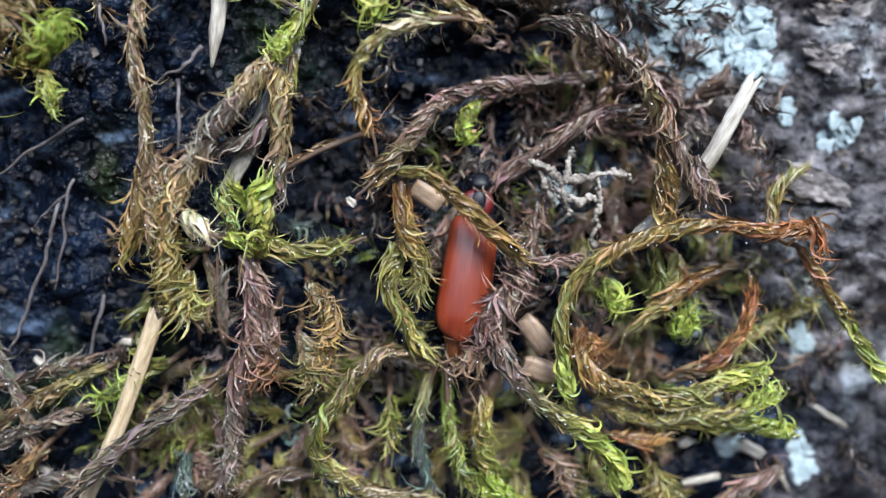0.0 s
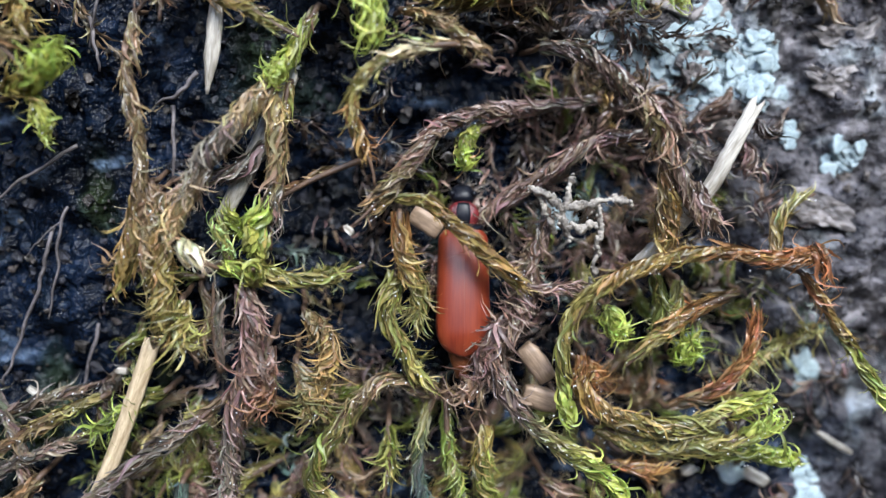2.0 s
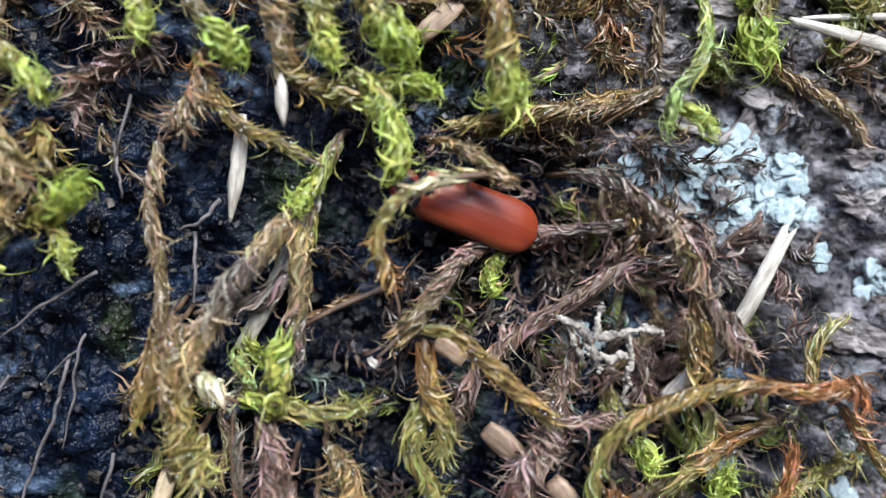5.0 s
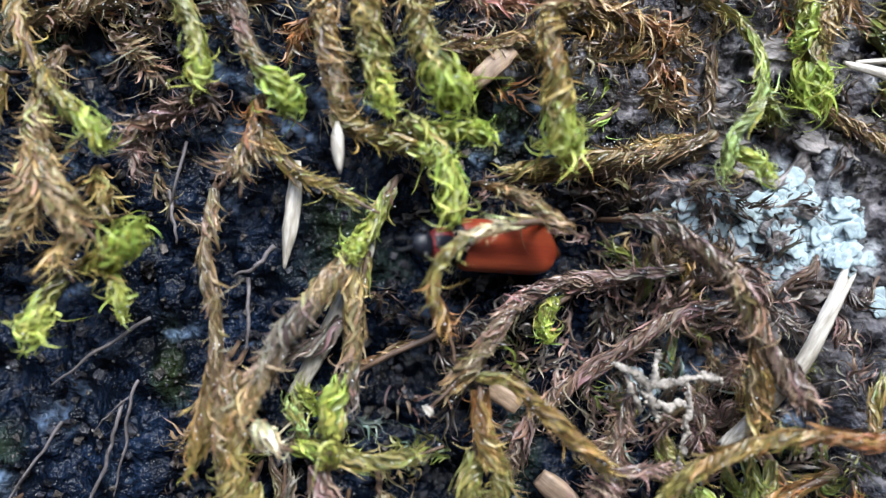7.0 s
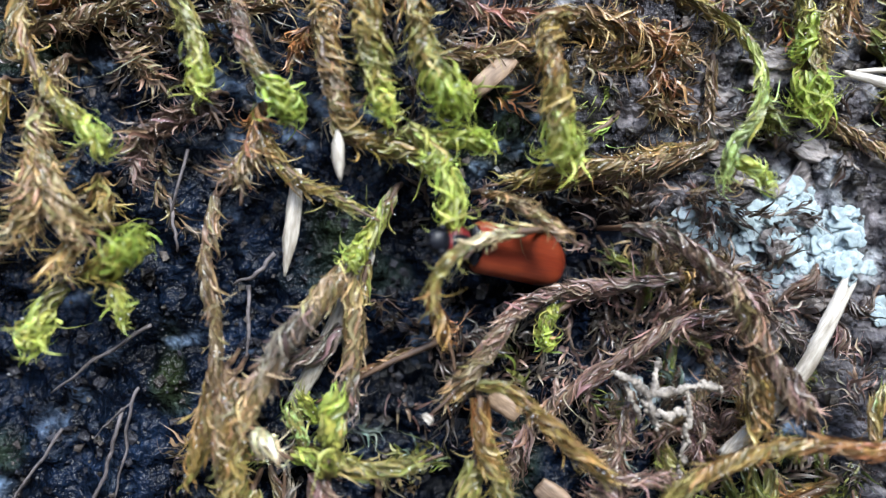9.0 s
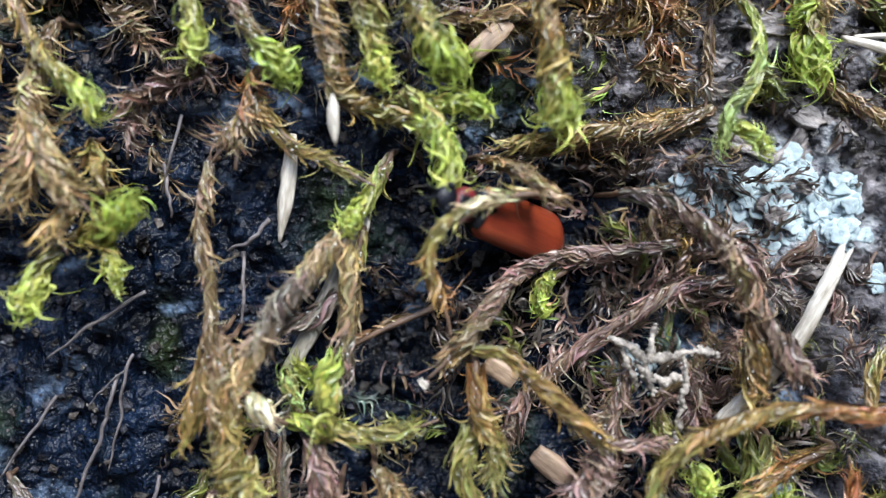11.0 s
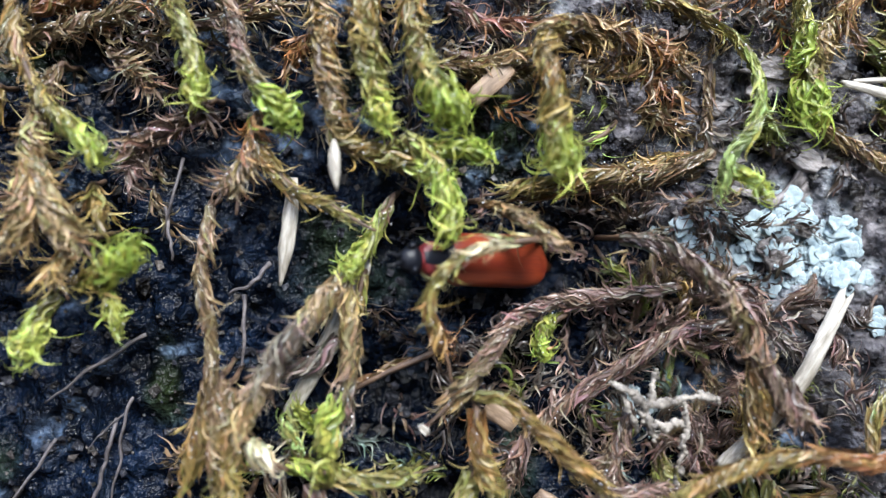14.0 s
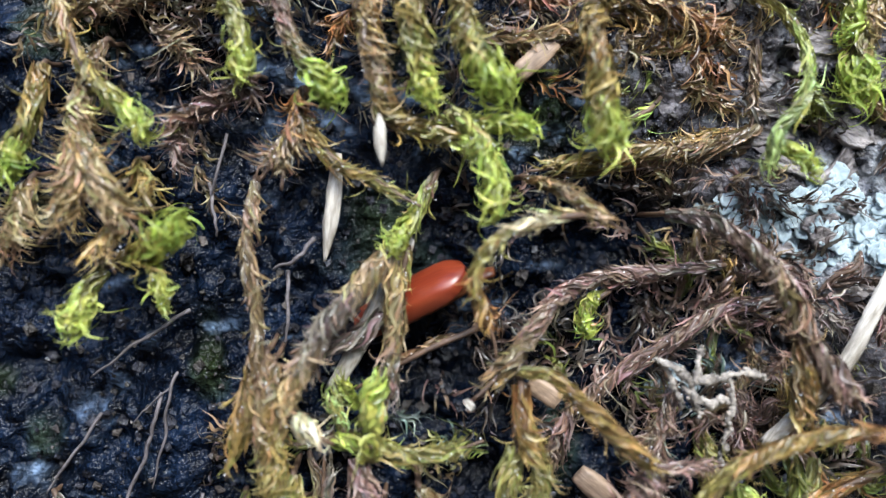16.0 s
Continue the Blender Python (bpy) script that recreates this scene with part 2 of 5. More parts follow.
    v = np.stack([c - side * hw + up * hw * 0.45, c - up * hw * 0.15, c + side * hw + up * hw * 0.45], 2).reshape(-1, 3)
    o = (np.arange(n) * 27)[:, None, None]
    i = (np.arange(8) * 3)[None, :, None]
    j = np.arange(2)[None, None, :]
    a = o + i + j
    f = np.stack([a, a + 1, a + 4, a + 3], -1).reshape(-1, 4)
    stops = np.array([TINT[x] for x in tints])
    at = np.clip(share + rng.normal(0, 0.05, n), 0, 1)
    col = np.stack([np.interp(at, np.linspace(0, 1, len(stops)), stops[:, m]) for m in range(3)], 1)
    col = col * np.exp(np.clip(rng.normal(0, jitter, (n, 1)), -1.2, 0.42)) * np.exp(rng.normal(0, jitter * 0.2, (n, 3)))
    # shade between leaves painted in, along with age: bases darker than tips
    shade = np.linspace(base_shade, 1.18, 9)
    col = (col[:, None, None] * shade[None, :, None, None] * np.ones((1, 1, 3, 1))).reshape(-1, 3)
    return v, f, np.clip(col, 0, 0.9)


SEED = [10]


def next_rng():
    SEED[0] += 1
    return np.random.default_rng(SEED[0])


def glints_mesh(places, sizes):
    bm = bmesh.new()
    for p, r in zip(places, sizes):
        bmesh.ops.create_icosphere(bm, subdivisions=1, radius=r * MM, matrix=Matrix.Translation(Vector(p) * MM))
    return bm


LABELS = {
    "bright": "moss shoot with a bright green curled tip", "green": "green moss shoot with slender overlapping leaves",
    "olive": "olive green moss shoot of twisted leaves", "ochre": "ochre dried moss shoot, twisted like rope",
    "brown": "brown withered moss shoot of shrivelled leaves", "purple": "purplish brown dead moss shoot with ragged leaves",
    "tan": "tan dried moss tuft with curled leaves", "rust": "rusty brown dried moss shoot", "grey": "greyish brown withered moss shoot",
    "dark": "dark brown dead moss shoot in the humus", "teal": "bluish green damp moss shoot", "pale": "pale bleached moss tuft",
    "moss": "dull green moss shoot", "cream": "cream bleached moss tuft", "mint": "pale green moss shoot",
}


def shoot(points, r, tints, tip="", dense=15.0, length=1.7, width=0.27, lean=0.22, hook=0.25, wild=0.10, root=True, glints=5, tip_len=1.6, tip_r=0.75, tip_curl=1.0):
    """A moss shoot through points (x, y, height, in millimetres), rooted in the bank."""
    rng = next_rng()
    p0 = np.array(points[0], float)
    pts = [np.array(p, float) - p0 for p in points]
    ob = thing("moss_shoot", p0, LABELS[tip or tints[len(tints) // 2]], "moss", "moss shoots")
    line = along(pts)
    q, t, s, b, arc = line
    knots = max(3, int(arc[-1] / 1.3))
    sway = rng.normal(0, 0.09, (2, knots))
    sway[:, 0] = 0
    w = [np.interp(arc / arc[-1], np.linspace(0, 1, knots), np.convolve(x, (0.25, 0.5, 0.25), "same") * 1.5) for x in sway]
    line = (q + w[0][:, None] * s + w[1][:, None] * b, t, s, b, arc)
    total = arc[-1]
    foot = float(floor_at(p0[0], p0[1])) - 0.3 - p0[2]
    stem = ([np.array([-0.25 * t[0][0] * abs(foot), -0.25 * t[0][1] * abs(foot), foot]), np.array([-0.2 * t[0][0], -0.2 * t[0][1], foot * 0.4])] if root else []) + pts
    v, f = tube(stem, (0.13, 0.17, 0.15, 0.08), 6)
    link("stem", mesh_of("stem", v, f), MOSS_STEM, ob)
    n = int(dense * 2.0 * total * (0.5 + max(r)))
    knots = max(4, int(total / 1.1))
    r = tuple(0.69 * np.interp(np.linspace(0, 1, knots), np.linspace(0, 1, len(r)), r) * rng.uniform(0.72, 1.28, knots))
    last = max(0.3, 1 - (1.5 if tip else 1.1) * length / total)
    way = 1 if rng.random() < 0.5 else -1
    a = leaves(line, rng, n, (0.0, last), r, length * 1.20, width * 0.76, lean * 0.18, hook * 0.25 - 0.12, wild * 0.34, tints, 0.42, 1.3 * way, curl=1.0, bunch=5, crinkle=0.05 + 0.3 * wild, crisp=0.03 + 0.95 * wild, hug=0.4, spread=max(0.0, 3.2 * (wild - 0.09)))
    z = leaves(line, rng, n // 28, (0.0, max(last, 0.85)), r, length * 0.85, width * 0.42, lean * 0.9, 1.8, wild, tints, 0.4, 1.2 * way, curl=1.5, crisp=0.35, base_shade=0.8)
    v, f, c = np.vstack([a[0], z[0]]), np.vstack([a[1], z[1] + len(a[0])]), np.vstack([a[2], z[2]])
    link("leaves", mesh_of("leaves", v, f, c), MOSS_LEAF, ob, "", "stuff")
    if tip:
        m = int(22 + 26 * tip_r)
        r = tuple(1.7 * x for x in r)
        go = lambda back: max(0.0, 1 - back / total)
        a = leaves(line, rng, m, (go(2.2), go(0.5)), (r[-1] * 0.6, r[-1] * 0.6), tip_len * 1.0, width * 0.95, 0.56 * tip_r / 0.75, 0, 0.05, (tip, tip), 0.3, 0.9 * way, 2.3, base_shade=0.75, crisp=0.2)
        z = leaves(line, rng, int(m * 1.3 * tip_curl) + 1, (go(1.7), go(0.0)), (r[-1] * 0.6, r[-1] * 0.6), tip_len * 1.2, width * 0.60, 0.9, -5.8, 0.04, (tip, tip), 0.35, 1.7 * way, base_shade=0.8, crinkle=0.03)
        y = leaves(line, rng, int(m * 0.55 * tip_curl) + 3, (go(1.0), go(0.0)), (r[-1] * 0.5, r[-1] * 0.5), tip_len * 0.75, width * 0.52, 0.1, 3.6, 0.06, (tip, tip), 0.35, 1.2 * way, base_shade=0.8, crisp=0.3)
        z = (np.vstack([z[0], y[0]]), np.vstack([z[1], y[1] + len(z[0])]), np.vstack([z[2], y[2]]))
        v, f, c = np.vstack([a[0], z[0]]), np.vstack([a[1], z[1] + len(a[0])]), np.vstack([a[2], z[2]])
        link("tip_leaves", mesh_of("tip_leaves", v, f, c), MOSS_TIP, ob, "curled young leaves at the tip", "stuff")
    # white specks painted for the wet glints of sky, mixed with pale grit
    if glints:
        k = int(glints * total / 3) + 1
        q2, t2, s2, b2 = at_arc(line, rng.uniform(0.05, 1, k) * total)
        put = q2 + (np.array([0, 0, 1.0]) + 0.5 * rng.normal(0, 1, (k, 3)) * (1, 1, 0)) * (0.75 * max(r))
        tagged(part("speckle", glints_mesh(put, rng.uniform(0.02, 0.05, k)), GRAIN_GLINT, ob, "tiny white specks, pale grit and painted wet glints"), "", "", "", "stuff")
    return ob


# ---- the bank, the ground and the bare surface ----
def graded(half, fine, far):
    """Steps that are fine within half and widen outwards to far."""
    inner = np.arange(-half, half + fine / 2, fine)
    out, x, d = [], half, fine
    while x < far:
        d *= 1.35
        x += d
        out.append(x)
    return np.r_[-np.array(out[::-1]), inner, np.array(out)]


def build_bank():
    xs, ys = graded(33, 0.2, 450) - 3, graded(24, 0.2, 420) + 7
    x, y = np.meshgrid(xs, ys, indexing="xy")
    z = floor_at(x, y)
    far = np.clip(np.hypot((x + 3) / 33, (y - 7) / 24) - 1.4, 0, 8)
    z = z + far * 6 * (bumps(x, y, 60, 9) - 0.5)
    b = bark_share(x, y)[..., None]
    # sky sheen painted into the colour: blue-tinted humus, pale blue glints on the crumbs
    glint_spots = (bumps(0.7 * x, 1.3 * y, 0.7, 11) * bumps(0.5 * x, 1.4 * y, 2.4, 12))[..., None]
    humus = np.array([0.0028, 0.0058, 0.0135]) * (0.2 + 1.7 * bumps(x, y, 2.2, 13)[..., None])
    crumbs = np.clip((glint_spots - 0.42) * 4, 0, 0.7) * np.array([0.085, 0.120, 0.175]) * (0.15 + 1.7 * bumps(x, y, 0.42, 19)[..., None] ** 1.5)
    green = np.clip(bumps(x, y, 3.0, 17) - 0.74, 0, 1)[..., None] * np.array([0.10, 0.14, 0.02])
    bark = np.array([0.100, 0.092, 0.096]) * (0.1 + 1.6 * bumps(x, y * 1.8, 1.6, 14) * (0.35 + 1.2 * bumps(x, y, 0.6, 15)))[..., None]
    bark = bark + np.clip(bumps(x, y, 2.4, 16) + 0.5 * bumps(x, y, 0.7, 18) - 0.95, 0, 0.4)[..., None] * np.array([0.50, 0.56, 0.58])
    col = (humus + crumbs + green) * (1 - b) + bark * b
    ny, nx = x.shape
    i, j = np.meshgrid(np.arange(ny - 1), np.arange(nx - 1), indexing="ij")
    a = i * nx + j
    f = np.stack([a, a + 1, a + nx + 1, a + nx], -1).reshape(-1, 4)
    v, col = np.stack([x, y, z], -1).reshape(-1, 3), col.reshape(-1, 3)
    # the mound's back and sides drop to the forest floor
    rim = np.r_[np.arange(nx), np.arange(2, ny) * nx - 1, np.arange(ny * nx - 1, (ny - 1) * nx - 1, -1), np.arange(ny - 2, 0, -1) * nx]
    drop = np.clip(410 + 0.866 * v[rim, 1] + 0.5 * v[rim, 2], 0, None)[:, None]
    foot = v[rim] + drop * np.array([0, -0.866, -0.5])
    m = len(rim)
    k = np.arange(m)
    f = np.vstack([f, np.stack([rim[k], len(v) + k, len(v) + (k + 1) % m, rim[(k + 1) % m]], 1)])
    v, col = np.vstack([v, foot]), np.vstack([col, np.tile((0.02, 0.016, 0.012), (m, 1))])
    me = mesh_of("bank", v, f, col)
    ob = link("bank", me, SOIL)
    ob.matrix_world = BASE
    tagged(ob, "steep bank of dark damp humus and flaky grey bark", "bank", "", "structure")
    return ob


def build_ground():
    bm = bmesh.new()
    bmesh.ops.create_circle(bm, cap_ends=True, segments=64, radius=3000)
    me = bpy.data.meshes.new("ground")
    bm.to_mesh(me)
    bm.free()
    ob = link("ground", me, GROUND)
    ob.matrix_world = pose(0, 0, 0.07)
    return tagged(ob, "dark forest floor under the bank", "ground", "", "structure")


def build_sky_blocker():
    """An unseen dark ring added to block the low sky; it is open above."""
    n, rows = 160, 8
    rng = np.random.default_rng(3)
    a = np.linspace(0, 2 * np.pi, n, endpoint=False)
    v, f = [], []
    for k in range(rows):
        top = k / (rows - 1)
        rad = 12000 + 900 * rng.normal(0, 1, n) * (0.3 + top)
        v.append(np.stack([rad * np.cos(a), rad * np.sin(a), 11500 * top * (1 + 0.12 * top * rng.normal(0, 1, n))], 1))
    for k in range(rows - 1):
        f += [[k * n + i, k * n + (i + 1) % n, (k + 1) * n + (i + 1) % n, (k + 1) * n + i] for i in range(n)]
    ob = link("backdrop", mesh_of("backdrop", np.vstack(v), f, smooth=False), SKY_BLOCKER)
    return tagged(ob, "unseen dark ring added to block the low sky", "backdrop", "", "structure")


bank = build_bank()
build_sky_blocker()
build_ground()


LOBES = []
for variant in range(8):
    lr = np.random.default_rng(70 + variant)
    n = 15
    a = np.linspace(0, 2 * np.pi, n, endpoint=False)
    k = 1 + 0.16 * np.cos(3 * a + lr.uniform(0, 6)) + 0.12 * np.cos(5 * a + lr.uniform(0, 6)) + 0.07 * lr.normal(0, 1, n)
    ring = lambda q, z: np.stack([q * k * np.cos(a), 0.85 * q * k * np.sin(a), z + 0.05 * lr.normal(0, 1, n)], 1)
    v = np.vstack([ring(0.96, -0.28), ring(1.0, 0.10), ring(0.86, 0.20), ring(0.45, 0.08), [[0, 0, 0.02]]])
    f = [[m * n + i, m * n + (i + 1) % n, (m + 1) * n + (i + 1) % n, (m + 1) * n + i] for m in range(3) for i in range(n)] + [[3 * n + i, 3 * n + (i + 1) % n, 4 * n] for i in range(n)]
    lobe_mesh = mesh_of("lobe", v, f)
    lobe_mesh.materials.append(LICHEN)
    LOBES.append(lobe_mesh)


def lichen(x, y, wide, high, seed, thr=0.5):
    """A leafy lichen: overlapping scalloped lobes that follow the bark."""
    rng = np.random.default_rng(seed)
    ob = thing("lichen", (x, y, float(floor_at(x, y))), "pale bluish grey leafy lichen crust on bark", "lichen", "lichens")
    z0 = float(floor_at(x, y))
    for _ in range(int(wide * high * 9.0)):
        u, v = rng.uniform(-wide / 2, wide / 2), rng.uniform(-high / 2, high / 2)
        d = 1 - math.hypot(u / (wide / 2), v / (high / 2)) + 1.9 * (float(bumps(x + u, y + v, 1.5, seed)) - 0.5)
        if d < thr - 0.18:
            continue
        s = rng.uniform(0.22, 0.62)
        lobe = new("lobe", LOBES[int(rng.integers(8))])
        lobe.parent = ob
        lobe.matrix_local = pose(u * MM, v * MM, (float(floor_at(x + u, y + v)) - z0 + rng.uniform(0.02, 0.22)) * MM, rng.normal(0, 7), rng.normal(0, 7), rng.uniform(0, 360)) @ Matrix.Diagonal((s, s, s * 0.6, 1))
    return ob


def flake(x, y, wide, high, turn, tilt, lift, seed):
    """A thin weathered flake of bark with a ragged edge, lying on the bank."""
    rng = np.random.default_rng(seed)
    n = 24
    a = np.linspace(0, 2 * np.pi, n, endpoint=False)
    k = 1 + sum(0.16 / m * np.cos(m * a + rng.uniform(0, 6)) for m in (2, 3, 4, 5, 7)) + 0.11 * rng.normal(0, 1, n)
    slope = rng.normal(0, 0.05, 2)
    ring = lambda q, z: np.stack([wide / 2 * np.cos(a) * k * q, high / 2 * np.sin(a) * k * q, z + 0.05 * rng.normal(0, 1, n) + q * (slope[0] * np.cos(a) + slope[1] * np.sin(a))], 1)
    v = np.vstack([ring(1.02, -0.25), ring(1.02, 0.02), ring(0.98, 0.05), ring(0.6, 0.03), ring(0.25, 0.05), [[0, 0, 0.04]]])
    f = [[m * n + i, m * n + (i + 1) % n, (m + 1) * n + (i + 1) % n, (m + 1) * n + i] for m in range(4) for i in range(n)]
    f += [[4 * n + i, 4 * n + (i + 1) % n, 5 * n] for i in range(n)] + [list(range(n))[::-1]]
    ob = link("bark_flake", mesh_of("bark_flake", v, f), BARK, bank)
    ob.matrix_local = pose(x * MM, y * MM, (float(floor_at(x, y)) + lift) * MM, tilt, tilt * 0.6, turn)
    return ob


def stalk(name, points, radii, mat, label, category, flat=0.5, split=True):
    """A dry stalk or needle: a ribbed, slightly flattened rod with a broken end."""
    rng = next_rng()
    p0 = np.array(points[0], float)
    pts = [np.array(p, float) - p0 for p in points]
    ang = math.atan2(pts[-1][1], pts[-1][0])
    spin = np.array([[math.cos(ang), math.sin(ang), 0], [-math.sin(ang), math.cos(ang), 0], [0, 0, 1]])
    pts = [spin @ p for p in pts]
    line = along(pts, 0.3)
    q, t, s, b, arc = line
    r = np.interp(arc / arc[-1], np.linspace(0, 1, len(radii)), radii)
    sides = 12
    a = np.linspace(0, 2 * np.pi, sides, endpoint=False)
    rib = 1 + 0.10 * np.cos(a * 4 + 0.6) + 0.05 * rng.normal(0, 1, sides)
    across = np.cross(t, (0, 0, 1.0))
    across /= np.linalg.norm(across, axis=1)[:, None] + 1e-9
    up = np.cross(across, t)
    rr = r[:, None] * rib * (1 + 0.03 * rng.normal(0, 1, (len(q), sides)))
    v = q[:, None] + rr[..., None] * (np.cos(a)[None, :, None] * across[:, None] + flat * np.sin(a)[None, :, None] * up[:, None])
    if split:
        v[-1] += t[-1] * rng.uniform(-0.35, 0.35, sides)[:, None]
        v[0] += t[0] * rng.uniform(-0.35, 0.35, sides)[:, None]
    n = len(q)
    v = v.reshape(-1, 3)
    f = [[i * sides + j, i * sides + (j + 1) % sides, (i + 1) * sides + (j + 1) % sides, (i + 1) * sides + j] for i in range(n - 1) for j in range(sides)]
    f += [list(range(sides))[::-1], [(n - 1) * sides + j for j in range(sides)]]
    ob = link(name, mesh_of(name, v, f), mat)
    ob.matrix_world = BASE @ pose(p0[0] * MM, p0[1] * MM, p0[2] * MM, 0, 0, math.degrees(ang))
    return tagged(ob, label, category)


def chip(x, y, h, long, wide, thick, turn, tilt, mat, label, name="wood_chip", category="wood chip"):
    """A splinter with uneven, worn edges."""
    rng = next_rng()
    bm = bmesh.new()
    bmesh.ops.create_cube(bm, size=1)
    bmesh.ops.subdivide_edges(bm, edges=bm.edges[:], cuts=3, use_grid_fill=True)
    for v in bm.verts:
        k = 1 - 0.18 * (abs(2 * v.co.y) ** 4) - 0.12 * (abs(2 * v.co.x) ** 6)
        v.co.z *= k
        v.co.y *= 1 - 0.22 * (abs(2 * v.co.x) ** 5)
        v.co = Vector((v.co.x * long, v.co.y * wide, v.co.z * thick)) * MM + Vector(rng.normal(0, 0.03, 3)) * MM
    ob = part(name, bm, mat, None)
    ob.matrix_world = BASE @ pose(x * MM, y * MM, h * MM, tilt, 0, turn)
    return tagged(ob, label, category)


def rootlet(points, r0, r1, tone="dead_twig", label="thin dead rootlet lying on the humus"):
    """A thin bare twig or rootlet."""
    rng = next_rng()
    p0 = np.array(points[0], float)
    q = along([np.array(p, float) - p0 for p in points], 0.7)[0]
    q = q + rng.normal(0, 0.05, q.shape)
    v, f = tube(q, (0.65 * r0, 0.5 * r0 + 0.12 * r1, 0.5 * r1), 7, 0.2, rng)
    ob = link("rootlet", mesh_of("rootlet", v, f), TWIG)
    ob.matrix_world = BASE @ pose(p0[0] * MM, p0[1] * MM, p0[2] * MM)
    return tagged(ob, label, "rootlet", "rootlets")


# ---- litter in the hollows ----
def litter(n, box, tones, seed, h=(-2.6, -1.2), label="tangle of dead brown moss leaves and fibres", size=(1.5, 5.0), per=26, keep=0.0, wild=0.3, r=0.3, steep=0.0):
    """Short, half-rotted moss scraps that fill the hollows between the shoots."""
    rng = np.random.default_rng(seed)
    vs, fs, cs, o = [], [], [], 0
    while n > 0:
        x, y = rng.uniform(box[0], box[2]), rng.uniform(box[1], box[3])
        if keep and bumps(x, y, 4.0, seed) < keep:
            n -= 1
            continue
        a, l = (rng.uniform(0, 2 * np.pi) if not steep else rng.normal(-np.pi / 2, steep)), rng.uniform(*size)
        z = float(floor_at(x, y))
        z0 = z + rng.uniform(0.1, 0.5)
        z1 = min(z + rng.uniform(0.4, 1.7), h[1])
        mid = np.array([x + 0.5 * l * np.cos(a), y + 0.5 * l * np.sin(a), z1]) + rng.normal(0, 0.4, 3) * (1, 1, 0.3)
        end = np.array([x + l * np.cos(a + 0.4), y + l * np.sin(a + 0.4), float(floor_at(x + l * np.cos(a + 0.4), y + l * np.sin(a + 0.4))) + 0.4])
        line = along([np.array([x, y, z0]), mid, end])
        tone = tones[int(rng.integers(len(tones)))]
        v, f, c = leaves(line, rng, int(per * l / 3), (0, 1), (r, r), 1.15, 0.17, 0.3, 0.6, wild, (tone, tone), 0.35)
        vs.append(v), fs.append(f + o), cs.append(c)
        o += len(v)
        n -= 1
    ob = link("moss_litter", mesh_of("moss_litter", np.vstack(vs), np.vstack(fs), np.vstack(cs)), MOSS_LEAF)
    ob.matrix_world = BASE
    return tagged(ob, label, "moss litter", "", "stuff")


def crumbs(n, box, seed):
    """Crumbs of bark and grit lying on the bank."""
    rng = np.random.default_rng(seed)
    vs, fs, cs, o = [], [], [], 0
    for _ in range(n):
        x, y = rng.uniform(box[0], box[2]), rng.uniform(box[1], box[3])
        s = 0.10 + 0.42 * rng.random() ** 4
        d = rng.normal(0, 1, (8, 3))
        corner = np.array([[i, j, k] for i in (-1, 1) for j in (-1, 1) for k in (-1, 1)]) * (1.0, 0.8, 0.6) + 0.3 * d
        a = rng.uniform(0, 6.3)
        turn = np.array([[np.cos(a), -np.sin(a), 0], [np.sin(a), np.cos(a), 0], [0, 0, 1]])
        vs.append(corner @ turn * s * 0.6 + (x, y, float(floor_at(x, y)) + 0.12))
        fs += [[o + i for i in q] for q in ((0, 1, 3, 2), (4, 6, 7, 5), (0, 4, 5, 1), (2, 3, 7, 6), (0, 2, 6, 4), (1, 5, 7, 3))]
        tone = ((0.03, 0.03, 0.036), (0.05, 0.045, 0.04), (0.10, 0.085, 0.075), (0.20, 0.20, 0.20), (0.45, 0.46, 0.45))[int(rng.choice(5, p=[0.55, 0.32, 0.11, 0.018, 0.002]))]
        cs.append(np.tile(tone, (8, 1)))
        o += 8
    ob = link("bark_crumbs", mesh_of("bark_crumbs", np.vstack(vs), fs, np.vstack(cs), smooth=False), SOIL)
    ob.matrix_world = BASE
    return tagged(ob, "dark crumbs of bark and pale grit", "bark crumbs", "", "stuff")


def crust_branch(points, r, parent):
    """A knobbly branch of grey crust lichen."""
    rng = next_rng()
    q = along(points, 0.35)[0]
    q = q + rng.normal(0, 0.35 * r, q.shape)
    v, f = tube(q, r * rng.uniform(0.4, 1.35, 17), 9, 0.5, rng, 0.09)
    bm = bmesh.new()
    vs = [bm.verts.new(tuple(p * MM)) for p in v]
    for face in f:
        bm.faces.new([vs[i] for i in face])
    for p in q[::1]:
        for _ in range(3):
            d = rng.normal(0, 1, 3)
            bmesh.ops.create_icosphere(bm, subdivisions=1, radius=r * rng.uniform(0.25, 0.85) * MM, matrix=Matrix.Translation(Vector(p + d / np.linalg.norm(d) * r * 0.8) * MM))
    return part("branch", bm, CRUST, parent)


# bark and lichen
lichen(14.40, 11.30, 7.6, 4.6, 31)
lichen(10.40, 12.40, 5.0, 3.0, 41, thr=0.44)
lichen(17.10, 10.26, 4.4, 3.4, 47)
lichen(14.33, 11.49, 8.5, 5.5, 51, thr=0.55)
lichen(22.20, 6.50, 6.5, 2.8, 61)
lichen(20.56, -5.41, 2.2, 3, 71)
lichen(17.32, -11.60, 2.0, 1.2, 73, thr=0.45)
lichen(21.02, -12.68, 1.0, 2.4, 75, thr=0.4)
lichen(14.81, -4.69, 1.8, 1.6, 79, thr=0.45)
lichen(6.44, 2.97, 2.2, 1.6, 83, thr=0.5)
flakes = np.random.default_rng(5)
